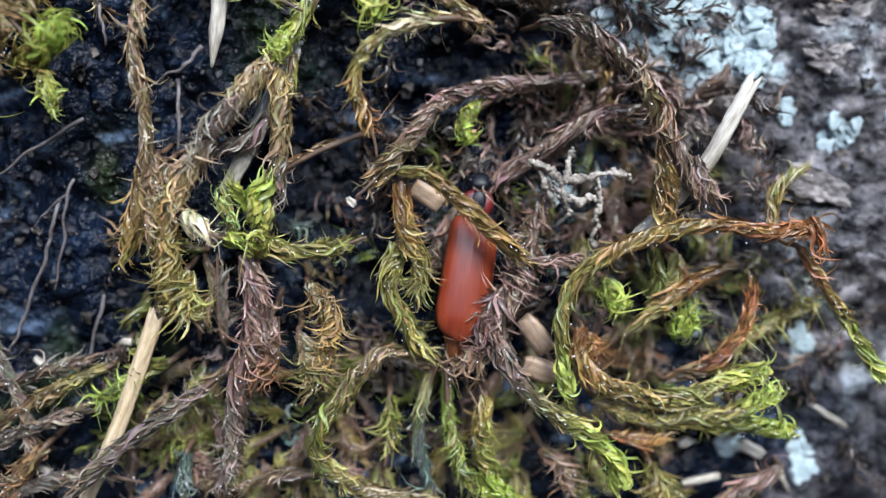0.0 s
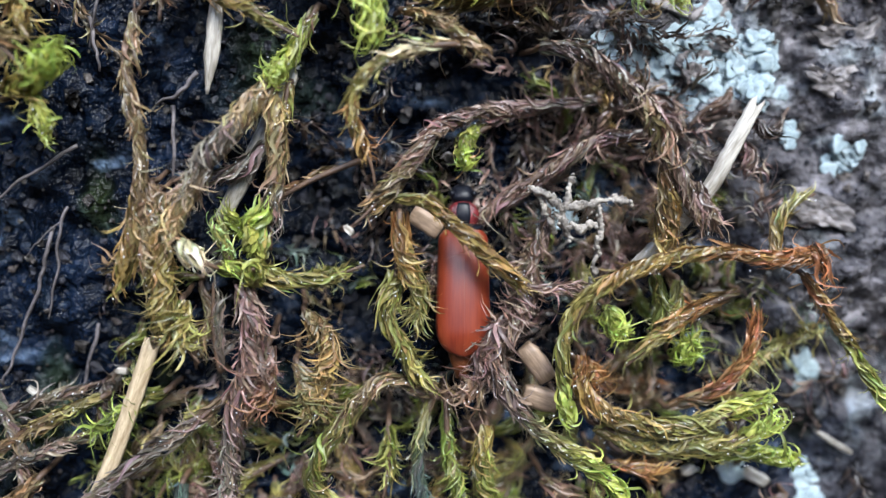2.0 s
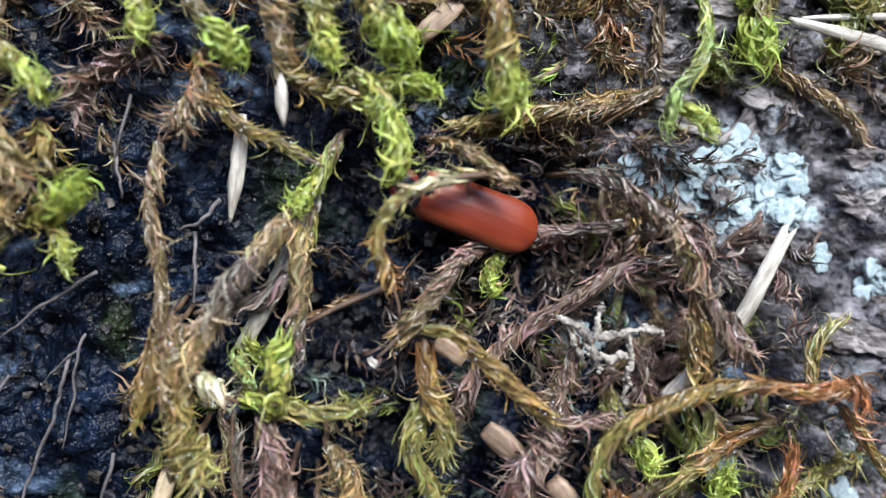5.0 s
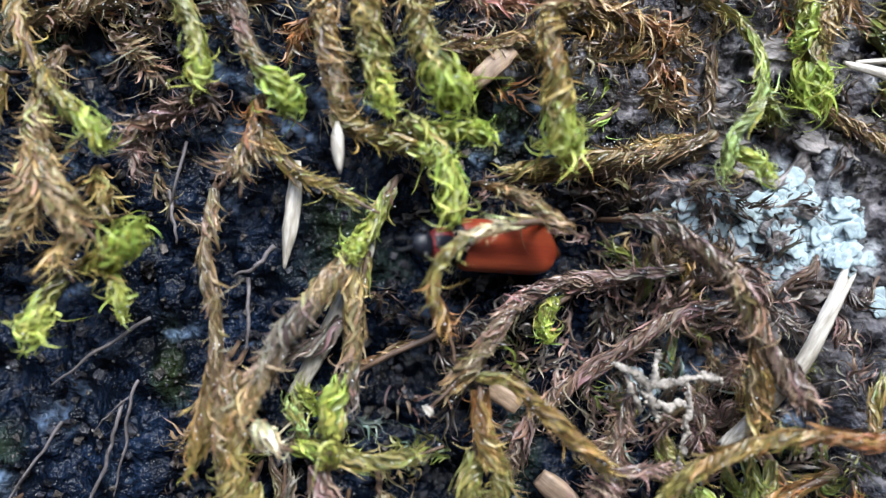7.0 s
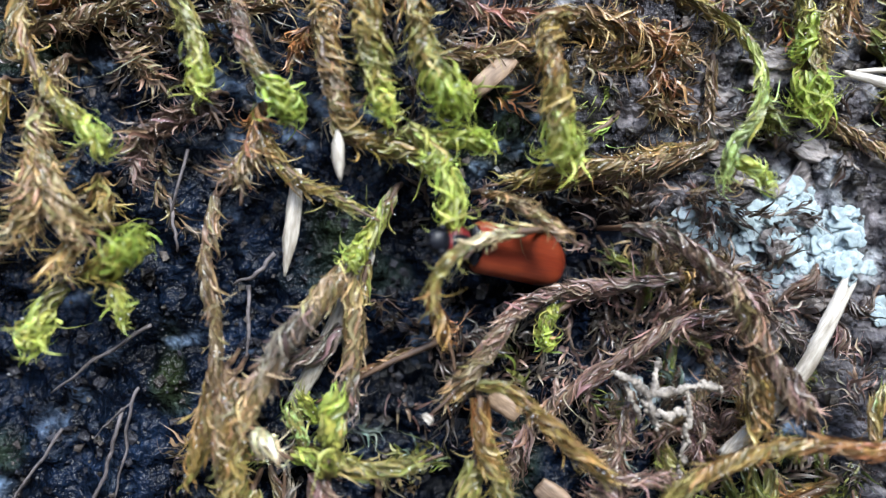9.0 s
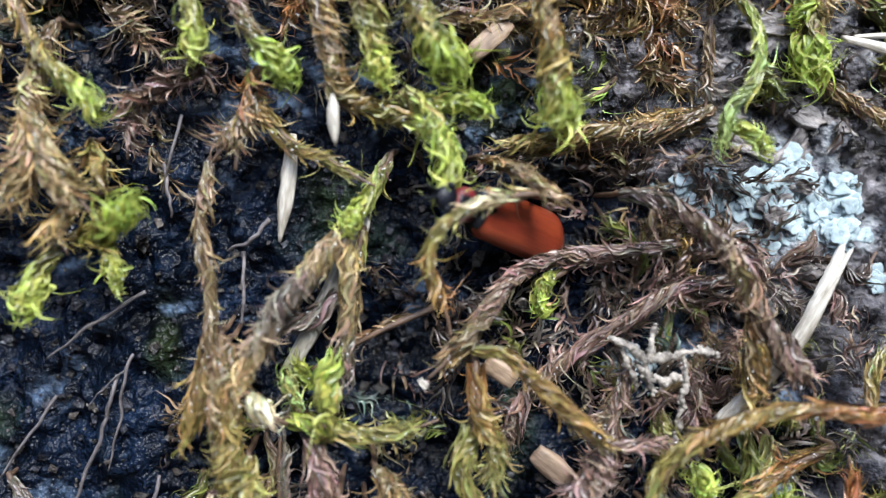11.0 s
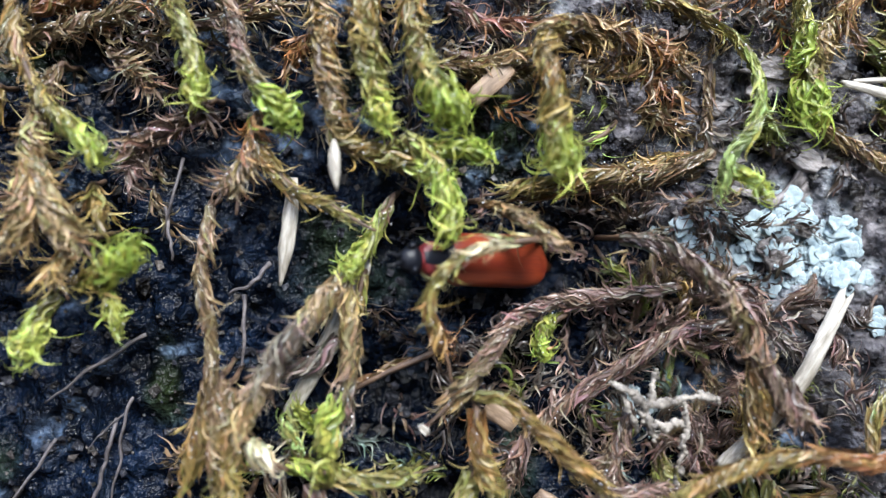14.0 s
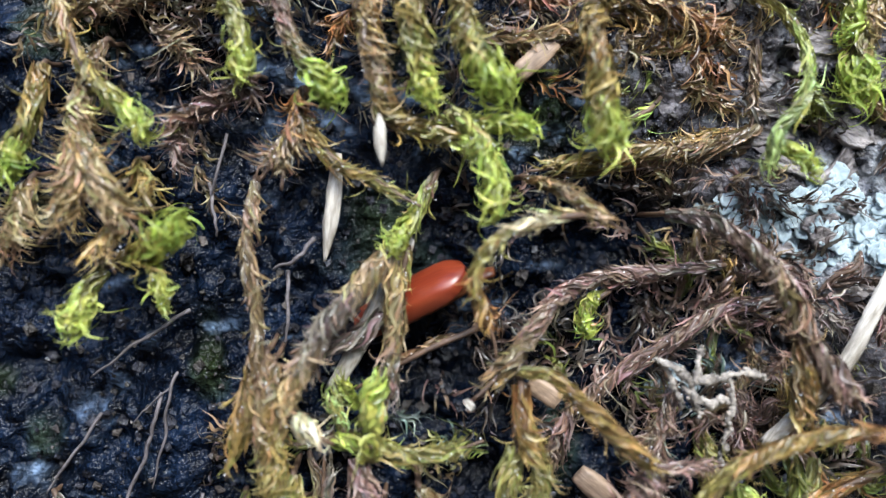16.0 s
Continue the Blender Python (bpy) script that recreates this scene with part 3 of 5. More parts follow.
for n in range(46):
    x, y = flakes.uniform(9, 24), flakes.uniform(3, 22)
    if bark_share(x, y) > 0.35:
        flake(x, y, flakes.uniform(1.2, 4.2), flakes.uniform(0.6, 1.8), flakes.normal(0, 25), flakes.normal(0, 9), flakes.uniform(0.0, 0.35), 100 + n)

# litter
litter(26, (3, 6, 12, 14), ("brown", "purple", "dark"), 27, h=(-2.6, -1.7), r=0.2, wild=0.2)
litter(105, (-26, -12, 24, 4), ("dark", "brown", "purple", "grey"), 21, keep=0.5)
litter(44, (-12, 2, 12, 14), ("dark", "dark", "purple", "dark"), 22, keep=0.5)
litter(70, (-26, 16, 24, 26), ("brown", "dark", "dark", "grey"), 23, keep=0.45, h=(-2.6, -1.4), r=0.22, wild=0.2)
litter(50, (-26, 21, 24, 27), ("brown", "rust", "dark"), 26, h=(-2.2, -0.8), size=(2.0, 6.0), wild=0.2)
litter(30, (-11, -14, 22, 4), ("moss", "dark", "teal"), 24, keep=0.3, label="scraps of dull green moss in the hollows")
litter(12, (-20, -14, -12, -6), ("moss", "olive"), 28, keep=0.3, label="scraps of dull green moss in the hollows")
crumbs(2600, (-28, -14, 24, 24), 25)

# thin withered shoots that fill the hollows of the lower bank
strewn = np.random.default_rng(91)
for n in range(110):
    if n < 74:
        x, y = strewn.uniform(-20, 19), strewn.uniform(-12, 1)
    else:
        x, y = strewn.uniform(2, 16), strewn.uniform(0, 10)
    a, l = strewn.uniform(0, 2 * np.pi), strewn.uniform(2.0, 5.0)
    if -9.5 < x + 0.5 * l * np.cos(a) < 5.5 and y + 0.5 * l * np.sin(a) > -6.5:
        continue
    z = float(floor_at(x, y))
    dx, dy = np.cos(a), np.sin(a)
    bow = strewn.normal(0, 0.5, 2)
    path = [(x, y, z + 0.3), (x + 0.35 * l * dx + bow[0], y + 0.35 * l * dy, z + strewn.uniform(0.6, 1.3)), (x + 0.7 * l * dx, y + 0.7 * l * dy + bow[1], z + strewn.uniform(0.6, 1.5)), (x + l * dx, y + l * dy, z + 0.5)]
    tone = ("brown", "purple", "olive", "moss", "dark", "ochre", "grey")[int(strewn.choice(7, p=[0.24, 0.24, 0.13, 0.12, 0.15, 0.06, 0.06]))]
    shoot(path, (0.25, strewn.uniform(0.3, 0.6), 0.3), (tone, tone), wild=strewn.uniform(0.08, 0.3), lean=strewn.uniform(0.2, 0.4), dense=11, length=1.3, width=0.2, glints=3)

# curled, half-dead shoots crowd the lowest strip
for n in range(54):
    x, y = strewn.uniform(-17, 13), strewn.uniform(-15, -6.5)
    a, l = strewn.normal(-1.4, 0.9), strewn.uniform(2.2, 4.6)
    z = float(floor_at(x, y))
    dx, dy = np.cos(a), np.sin(a)
    bow = strewn.normal(0, 0.5, 2)
    path = [(x, y, z + 0.3), (x + 0.35 * l * dx + bow[0], y + 0.35 * l * dy, z + strewn.uniform(0.6, 1.3)), (x + 0.7 * l * dx, y + 0.7 * l * dy + bow[1], z + strewn.uniform(0.6, 1.5)), (x + l * dx, y + l * dy, z + strewn.uniform(0.6, 1.6))]
    tone = ("brown", "purple", "olive", "moss", "dark", "ochre", "rust")[int(strewn.choice(7, p=[0.12, 0.24, 0.24, 0.14, 0.16, 0.06, 0.04]))]
    shoot(path, (0.3, strewn.uniform(0.4, 0.7), 0.4), (tone, tone), wild=strewn.uniform(0.12, 0.3), lean=strewn.uniform(0.2, 0.4), dense=12, length=1.4, width=0.2, glints=4)

# moss shoots that hang over the upper bank
shoot([(-25.29, 24.48, -1.00), (-24.19, 20.82, 0.00), (-23.16, 18.55, 0.30), (-21.99, 17.15, 0.50), (-20.88, 16.00, 0.60), (-20.43, 15.19, 0.60)], (0.45, 0.5, 0.6), ("brown", "ochre", "olive", "green",), "bright")
shoot([(-17.64, 24.82, -1.00), (-16.55, 22.41, 0.30), (-15.87, 20.95, 0.60), (-15.58, 19.57, 0.70), (-15.77, 18.34, 0.70)], (0.5, 0.62, 0.6), ("olive", "olive", "green",), "bright")
shoot([(-14.69, 24.27, -1.00), (-13.77, 21.97, 0.00), (-13.29, 20.36, 0.30), (-12.46, 18.83, 0.40), (-11.65, 17.60, 0.40), (-11.25, 16.79, 0.30)], (0.4, 0.55, 0.65), ("brown", "purple", "olive", "green",), "green")
shoot([(-10.12, 24.44, -0.60), (-9.83, 21.99, 0.00), (-9.47, 19.96, 0.30), (-9.06, 18.04, 0.30), (-8.53, 16.54, 0.20), (-6.75, 15.74, 0.00), (-4.54, 15.02, 0.20), (-3.44, 14.16, 0.40)], (0.8, 1.0, 0.8, 0.7), ("brown", "ochre", "brown", "ochre", "olive", "green",), "bright", wild=0.2, lean=0.35)
shoot([(-7.41, 24.23, 0.00), (-7.59, 22.15, 0.40), (-7.40, 20.19, 0.50), (-7.04, 18.52, 0.60), (-6.45, 16.88, 0.60)], (0.8, 0.95, 0.6), ("ochre", "olive", "green",), "bright", wild=0.22, lean=0.4)
shoot([(-5.05, 24.25, 0.00), (-5.20, 22.47, 0.30), (-4.66, 20.43, 0.70), (-3.85, 18.90, 0.80), (-3.11, 17.30, 0.60)], (0.8, 0.9, 1.0), ("ochre", "olive", "green",), "green", wild=0.2, lean=0.35, tip_r=1.2, tip_len=2.4)
shoot([(-5.64, 16.57, 0.00), (-4.40, 15.54, 0.40), (-3.73, 14.13, 0.70), (-3.46, 12.90, 0.70), (-3.60, 11.81, 0.60)], (0.6, 0.7, 0.5), ("olive", "green", "bright",), "bright", wild=0.15, tip_len=2.0, tip_r=0.9)
shoot([(-6.20, 16.19, -0.20), (-4.26, 15.97, 0.30), (-2.61, 15.94, 0.50), (-1.62, 15.54, 0.40)], (0.5, 0.6, 0.5), ("olive", "green", "green",), "green")
shoot([(3.14, 22.46, -0.40), (1.76, 21.99, 0.20), (1.21, 20.75, 0.60), (1.48, 18.75, 0.90), (1.74, 16.84, 0.90), (2.29, 14.80, 0.80)], (0.7, 0.95, 1.1, 0.95), ("brown", "ochre", "ochre", "olive", "green",), "bright", wild=0.2, tip_len=2.4, tip_r=1.2, lean=0.35)
shoot([(7.62, 23.83, -1.00), (9.44, 22.78, -0.40), (11.13, 21.53, 0.00), (11.87, 20.04, 0.30), (11.88, 18.45, 0.50), (11.41, 17.04, 0.60), (10.37, 15.77, 0.70), (10.12, 14.40, 0.60), (10.01, 13.64, 0.50)], (0.3, 0.35, 0.45, 0.42), ("ochre", "olive", "green", "mint", "mint",), "mint", tip_len=1.2, tip_r=0.5, wild=0.02, lean=0.05, hook=0.1, tip_curl=0.5)
shoot([(10.49, 15.21, 0.40), (11.34, 14.55, 0.50), (12.18, 13.69, 0.50)], (0.4, 0.4), ("mint", "green",), "bright", tip_len=1.0, tip_r=0.5, root=False, wild=0.05)
shoot([(17.82, 24.62, -1.40), (16.40, 22.72, -1.00), (15.39, 20.92, -0.80), (14.89, 19.16, -0.70), (15.02, 17.43, -0.70)], (0.5, 0.8, 0.9), ("ochre", "tan", "olive",), "green", wild=0.25, tip_r=1.1, tip_len=2)
shoot([(14.74, 24.24, -1.20), (14.92, 22.13, -1.00), (14.46, 20.39, -1.00)], (0.6, 0.7), ("olive", "green",), "green", wild=0.2)
shoot([(18.78, 24.78, -1.00), (17.07, 23.18, -0.60), (17.23, 21.68, -0.40), (17.75, 21.08, -0.30)], (0.3, 0.3), ("rust", "tan",))
shoot([(10.26, 16.19, -1.60), (7.65, 15.27, -1.30), (4.08, 14.83, -1.00), (0.91, 14.26, -1.00), (-1.67, 13.89, -1.00)], (0.55, 0.65, 0.6), ("brown", "brown", "ochre", "olive",), wild=0.12)
shoot([(9.66, 15.30, -2.00), (6.03, 14.40, -1.80), (2.49, 14.11, -1.80), (-0.41, 13.70, -2.00)], (0.5, 0.55), ("brown", "purple", "olive",))
shoot([(-1.85, 13.57, -0.60), (-0.53, 13.02, 0.20), (0.90, 12.06, 0.80), (2.10, 11.23, 1.00), (2.64, 10.82, 1.00)], (0.4, 0.5, 0.6), ("tan", "brown", "tan", "ochre",), lean=0.25, wild=0.14)
shoot([(-6.24, 13.77, -1.20), (-7.35, 11.60, -0.60), (-8.17, 10.34, -0.20), (-8.65, 9.73, 0.00)], (0.4, 0.5, 0.45), ("purple", "green", "bright",), "bright", tip_len=1.2)
shoot([(-13.19, 17.49, -1.20), (-12.36, 15.67, -0.50), (-10.90, 14.08, 0.00), (-9.22, 13.36, 0.20), (-7.85, 12.48, 0.20), (-6.98, 12.04, 0.20)], (0.35, 0.42, 0.4), ("ochre", "ochre", "olive", "olive",))
shoot([(3.19, 22.81, -0.60), (5.24, 22.17, -0.80), (7.31, 21.52, -1.00), (9.12, 19.84, -1.20)], (0.55, 0.6, 0.5), ("tan", "rust", "brown",), wild=0.2)
shoot([(-3.92, 20.43, -1.40), (-1.64, 20.48, -1.00), (1.21, 21.15, -0.80), (2.61, 22.52, -0.60)], (0.4, 0.5), ("brown", "tan", "ochre",), wild=0.2)
shoot([(10.21, 20.53, -1.60), (10.03, 18.16, -1.50), (9.80, 15.81, -1.40)], (0.25, 0.25), ("brown", "brown",))
shoot([(-1.87, 19.37, -1.80), (-0.45, 20.30, -1.40), (2.46, 20.74, -1.40)], (0.4, 0.5), ("brown", "tan",), wild=0.25)
shoot([(-25.84, 21.70, -1.80), (-22.61, 22.50, -1.50), (-18.42, 23.52, -1.60)], (0.5, 0.6), ("brown", "brown", "brown",), wild=0.2)
shoot([(-16.39, 22.62, -2.00), (-13.90, 23.25, -1.80), (-10.74, 23.87, -1.80)], (0.5, 0.5), ("grey", "tan", "grey",), wild=0.2)
shoot([(-24.45, 23.30, -1.80), (-21.54, 24.13, -1.60), (-19.28, 25.02, -1.60)], (0.5, 0.6), ("rust", "brown",), wild=0.2)
shoot([(2.93, 22.02, -1.60), (5.22, 21.54, -1.40), (7.89, 21.30, -1.50), (9.76, 20.06, -1.80)], (0.6, 0.7), ("ochre", "tan", "brown",), wild=0.3)
shoot([(3.30, 20.95, -2.00), (5.61, 20.33, -1.80), (8.58, 20.65, -1.80)], (0.5, 0.6), ("tan", "ochre",), wild=0.3)
shoot([(-3.19, 23.79, -1.80), (-1.17, 22.69, -1.50), (1.15, 22.82, -1.40)], (0.5, 0.5), ("purple", "rust",), wild=0.2)
shoot([(5.63, 23.58, -1.80), (7.94, 23.68, -1.60), (10.01, 22.82, -1.60), (11.86, 21.85, -1.80)], (0.5, 0.5), ("olive", "ochre", "olive",), wild=0.25)
shoot([(5.11, 19.38, -2.20), (4.13, 18.41, -1.80), (2.99, 17.85, -2.00)], (0.25, 0.25), ("moss", "green",))
shoot([(-7.81, 23.76, -1.40), (-6.37, 24.72, -1.20)], (0.6, 0.6), ("tan", "ochre",), wild=0.2)
shoot([(-10.13, 22.21, -1.60), (-11.27, 21.04, -1.60), (-11.88, 19.63, -1.80)], (0.4, 0.4), ("rust", "brown",), wild=0.25)
shoot([(-3.19, 21.15, -1.80), (-1.75, 20.82, -1.60), (-0.58, 21.41, -1.60)], (0.4, 0.4), ("purple", "rust",), wild=0.2)

# the tangle at the upper corner
shoot([(-22.88, 20.31, -1.20), (-23.48, 17.32, -0.40), (-23.79, 15.08, -0.20), (-24.97, 13.44, -0.40)], (0.5, 0.7, 0.6), ("brown", "tan", "tan",), wild=0.25)
shoot([(-23.57, 15.64, -0.30), (-22.75, 13.92, 0.30), (-21.81, 12.27, 0.60), (-20.31, 10.64, 0.70)], (0.6, 0.85, 0.7), ("tan", "tan", "tan",), wild=0.22, lean=0.3, length=2.1)
shoot([(-23.84, 15.09, -0.30), (-23.86, 13.12, 0.20), (-24.35, 11.48, 0.30), (-25.46, 10.13, 0.20)], (0.6, 0.8), ("tan", "tan",), wild=0.22, lean=0.3, length=2.1)
shoot([(-21.04, 14.32, -0.80), (-20.25, 12.87, -0.20), (-20.53, 11.63, -0.20)], (0.5, 0.5), ("ochre", "olive",), wild=0.3)
shoot([(-21.74, 9.56, -0.50), (-20.06, 9.83, 0.30), (-19.01, 10.78, 0.60), (-18.44, 11.45, 0.70)], (0.5, 0.6), ("ochre", "green",), "green", tip_len=1.8, tip_r=1, wild=0.2)
shoot([(-20.96, 10.12, -0.60), (-19.77, 9.01, 0.00), (-19.46, 7.92, 0.10), (-19.27, 6.96, 0.10)], (0.4, 0.45, 0.4), ("olive", "green",), "bright", tip_len=1.1)
shoot([(-22.60, 9.01, -0.60), (-23.32, 7.93, -0.10), (-23.59, 6.86, 0.20), (-23.98, 5.92, 0.20)], (0.5, 0.7, 0.7), ("olive", "moss", "green",), "bright", tip_len=1.6, tip_r=0.9)
shoot([(-21.38, 11.50, -0.30), (-22.25, 10.12, 0.20), (-21.71, 8.75, 0.20)], (0.6, 0.7), ("ochre", "tan", "olive",), wild=0.22, length=2.0)
shoot([(-25.73, 19.07, -0.80), (-25.96, 16.45, -0.20), (-26.92, 14.50, 0.00), (-27.26, 13.40, 0.10)], (0.6, 0.7, 0.6), ("ochre", "olive", "olive",), "green")
shoot([(-26.27, 13.48, -0.80), (-26.86, 10.97, -0.40), (-27.67, 8.77, -0.40)], (0.6, 0.7), ("tan", "brown",), wild=0.3)
shoot([(-15.41, 18.71, -1.60), (-16.72, 17.62, -1.20), (-18.48, 16.74, -1.00), (-20.15, 15.61, -1.00)], (0.5, 0.6, 0.5), ("purple", "purple", "brown",), wild=0.25)
shoot([(-16.52, 18.69, -1.50), (-15.40, 17.59, -1.00), (-14.98, 16.74, -1.00)], (0.5, 0.5), ("dark", "purple",), wild=0.3)
shoot([(-18.53, 16.41, -1.60), (-19.28, 14.94, -1.30), (-19.45, 13.53, -1.40)], (0.5, 0.5), ("purple", "dark",), wild=0.3)
shoot([(-12.73, 18.02, -1.00), (-13.23, 15.94, -0.40), (-13.66, 14.23, -0.10), (-13.78, 12.84, 0.00)], (0.4, 0.6, 0.7), ("rust", "brown", "rust",), wild=0.25, lean=0.35)
shoot([(-13.53, 15.72, -0.80), (-14.26, 14.25, -0.30), (-14.92, 13.27, -0.20)], (0.4, 0.5), ("brown", "purple",), wild=0.25)
shoot([(-20.67, 21.40, -2.00), (-18.88, 19.90, -1.80), (-17.74, 18.46, -1.80)], (0.4, 0.4), ("brown", "purple",), wild=0.3)

# shoots in the middle of the bank
shoot([(0.81, 11.61, 0.90), (-1.06, 11.37, 1.50), (-2.82, 10.83, 1.60), (-3.98, 9.82, 1.50), (-4.44, 8.47, 1.20), (-4.09, 7.05, 0.90), (-3.49, 5.67, 0.60), (-3.35, 4.70, 0.50)], (0.36, 0.42, 0.5, 0.6), ("tan", "pale", "olive", "ochre", "rust", "tan",), lean=0.2, wild=0.12)
shoot([(8.42, 9.17, -2.00), (5.13, 8.84, -1.90), (2.00, 8.57, -1.70), (0.01, 7.69, -1.00), (-1.43, 6.25, -0.30), (-2.51, 4.79, 0.20), (-3.63, 3.47, 0.50), (-4.46, 2.73, 0.60)], (0.4, 0.5, 0.65, 0.7, 0.55), ("grey", "purple", "purple", "purple", "brown", "ochre",), wild=0.12, lean=0.3)
chip(-4.65, 2.51, 0.7, 0.55, 0.3, 0.25, -50, 0, PALE_STRAW, "cream broken leaf base in a withered shoot", name='leaf_scrap', category='leaf scrap')
shoot([(5.25, 11.76, -0.60), (6.67, 11.43, 0.40), (8.34, 10.26, 0.80), (9.95, 8.93, 0.90), (11.00, 7.50, 0.90), (11.59, 5.86, 0.90), (12.59, 3.92, 0.80), (13.55, 2.06, 0.50)], (0.55, 0.65, 0.68, 0.75, 1.0), ("grey", "purple", "brown", "purple", "brown",), wild=0.06, lean=0.15)
shoot([(11.76, 5.54, 0.50), (11.52, 3.64, 0.70), (11.45, 1.95, 0.50), (10.96, 0.25, 0.30)], (0.7, 0.85, 0.5), ("brown", "ochre", "olive",), wild=0.14, lean=0.25)
shoot([(12.83, 4.71, 0.60), (13.61, 3.34, 0.70), (14.54, 1.92, 0.50)], (0.6, 0.8), ("purple", "brown",), wild=0.2, lean=0.3)
shoot([(11.43, 7.37, -1.40), (8.39, 6.83, -1.10), (6.06, 5.64, -1.10), (3.81, 4.24, -1.40), (1.84, 2.75, -1.80), (0.25, 0.99, -2.00)], (0.4, 0.52, 0.55, 0.5), ("purple", "purple", "purple", "brown",), lean=0.25)
shoot([(2.66, 7.82, -2.10), (1.81, 7.26, -1.80), (1.48, 6.40, -1.60), (1.86, 5.63, -1.50)], (0.25, 0.3, 0.35), ("olive", "olive", "rust",), "green", tip_len=0.9)
shoot([(-2.24, 4.10, 0.20), (-0.66, 3.83, 0.90), (0.77, 2.76, 1.30), (2.10, 1.48, 1.40), (3.46, 0.18, 1.30), (4.86, -0.78, 0.90)], (0.42, 0.5, 0.52, 0.5), ("olive", "ochre", "ochre", "ochre", "brown",), lean=0.13, wild=0.05, hook=0.1)
shoot([(4.49, -0.80, 0.40), (6.16, -0.71, 0.40), (8.14, -0.49, 0.30)], (0.35, 0.4), ("purple", "purple",), lean=0.3)
shoot([(0.54, 1.57, -2.00), (-0.22, 0.17, -1.80), (-1.16, -1.39, -1.20)], (0.5, 0.6), ("purple", "purple",), wild=0.25)
shoot([(5.68, 3.17, -0.80), (4.89, 1.23, -0.60), (3.86, -0.70, -0.50)], (0.4, 0.5), ("purple", "brown",), wild=0.2)
shoot([(12.59, -0.39, -0.60), (12.33, -1.87, -0.20), (11.52, -2.74, 0.00)], (0.4, 0.4), ("olive", "moss",), wild=0.15)
shoot([(-2.11, 3.42, 0.30), (-2.13, 1.95, 0.50), (-1.59, 0.45, 0.50), (-1.04, -1.23, 0.40), (-1.32, -3.17, 0.30)], (0.6, 0.75, 0.6, 0.5), ("rust", "ochre", "olive", "olive",), wild=0.2, lean=0.35)
shoot([(-8.46, 9.92, -0.40), (-9.51, 8.69, 0.20), (-10.57, 7.21, 0.50), (-11.90, 5.73, 0.60), (-13.25, 4.93, 0.60)], (0.6, 0.75, 0.95, 0.8), ("brown", "tan", "grey", "grey", "grey",), lean=0.35, wild=0.15)
shoot([(-11.70, 5.96, 0.20), (-12.46, 4.64, 0.50), (-13.26, 3.04, 0.60), (-13.68, 1.40, 0.50)], (0.7, 0.9, 0.8), ("grey", "tan", "ochre",), lean=0.35, wild=0.2)
shoot([(-8.80, 6.67, -0.90), (-10.17, 5.59, -0.60), (-11.81, 4.79, -0.40)], (0.6, 0.65), ("grey", "purple",), lean=0.25)
shoot([(-8.69, 9.50, -0.40), (-8.29, 7.56, -0.20), (-8.35, 5.62, -0.20), (-8.61, 3.66, -0.30), (-8.71, 1.42, -0.40)], (0.45, 0.7, 0.6, 0.35), ("tan", "tan", "grey", "purple",), lean=0.25)
shoot([(-4.42, 5.90, -1.00), (-6.54, 5.03, -0.80), (-8.54, 3.96, -1.10), (-10.29, 2.92, -1.50)], (0.22, 0.24), ("brown", "rust",), glints=2, dense=9, length=1.2, lean=0.08, wild=0.03)
shoot([(-7.66, 9.92, -1.00), (-7.94, 8.65, -0.80), (-8.35, 7.53, -0.70)], (0.3, 0.3), ("olive", "tan",))
shoot([(-15.32, 13.34, -1.00), (-15.45, 10.37, -0.20), (-14.99, 7.48, 0.10), (-14.91, 5.16, 0.20), (-15.46, 2.72, 0.20), (-16.05, 0.54, 0.20), (-16.35, -1.11, 0.10)], (0.34, 0.4, 0.45, 0.7, 0.75), ("brown", "brown", "brown", "brown", "ochre", "olive",), lean=0.15, wild=0.08)
shoot([(-14.52, 4.84, -0.20), (-14.59, 2.69, 0.10), (-14.56, 0.53, 0.20), (-14.16, -1.38, 0.20)], (0.5, 0.7, 0.7), ("brown", "brown", "olive",), lean=0.25, wild=0.15)
shoot([(-12.95, 1.95, 0.80), (-12.40, 1.50, 1.10), (-11.70, 1.00, 1.05), (-11.10, 0.65, 0.80)], (0.5, 0.7, 0.6), ("cream", "cream", "cream"), dense=8, length=1.5, width=0.32, lean=0.5, wild=0.22, root=False, glints=0)
shoot([(-11.28, 0.60, -0.50), (-9.82, 0.45, 0.10), (-7.89, -0.02, 0.30), (-5.97, 0.04, 0.30), (-3.91, 0.68, 0.20)], (0.55, 0.65, 0.6, 0.45), ("green", "olive", "olive", "olive",), lean=0.3, wild=0.12)
shoot([(-10.74, 0.85, -0.60), (-11.23, 2.05, -0.20), (-11.49, 2.76, -0.10)], (0.3, 0.35), ("olive", "mint",), "mint", tip_len=1, tip_r=0.4, tip_curl=0.5, wild=0.05)
shoot([(-9.22, 1.10, 0.00), (-9.25, 1.90, 0.30), (-9.22, 2.80, 0.40), (-9.05, 3.75, 0.45), (-8.95, 4.15, 0.45)], (0.6, 0.95, 1.15, 0.95, 0.5), ("olive", "green", "green"), dense=14, length=1.3, width=0.42, lean=0.12, wild=0.02, glints=2)
shoot([(-9.36, 0.10, 0.00), (-9.36, 0.35, 0.60), (-9.33, 0.60, 1.20), (-9.30, 0.70, 1.50)], (0.6, 0.95, 0.95, 0.5), ("olive", "green", "bright"), dense=16, length=1.0, width=0.40, lean=0.12, wild=0.02, glints=1)
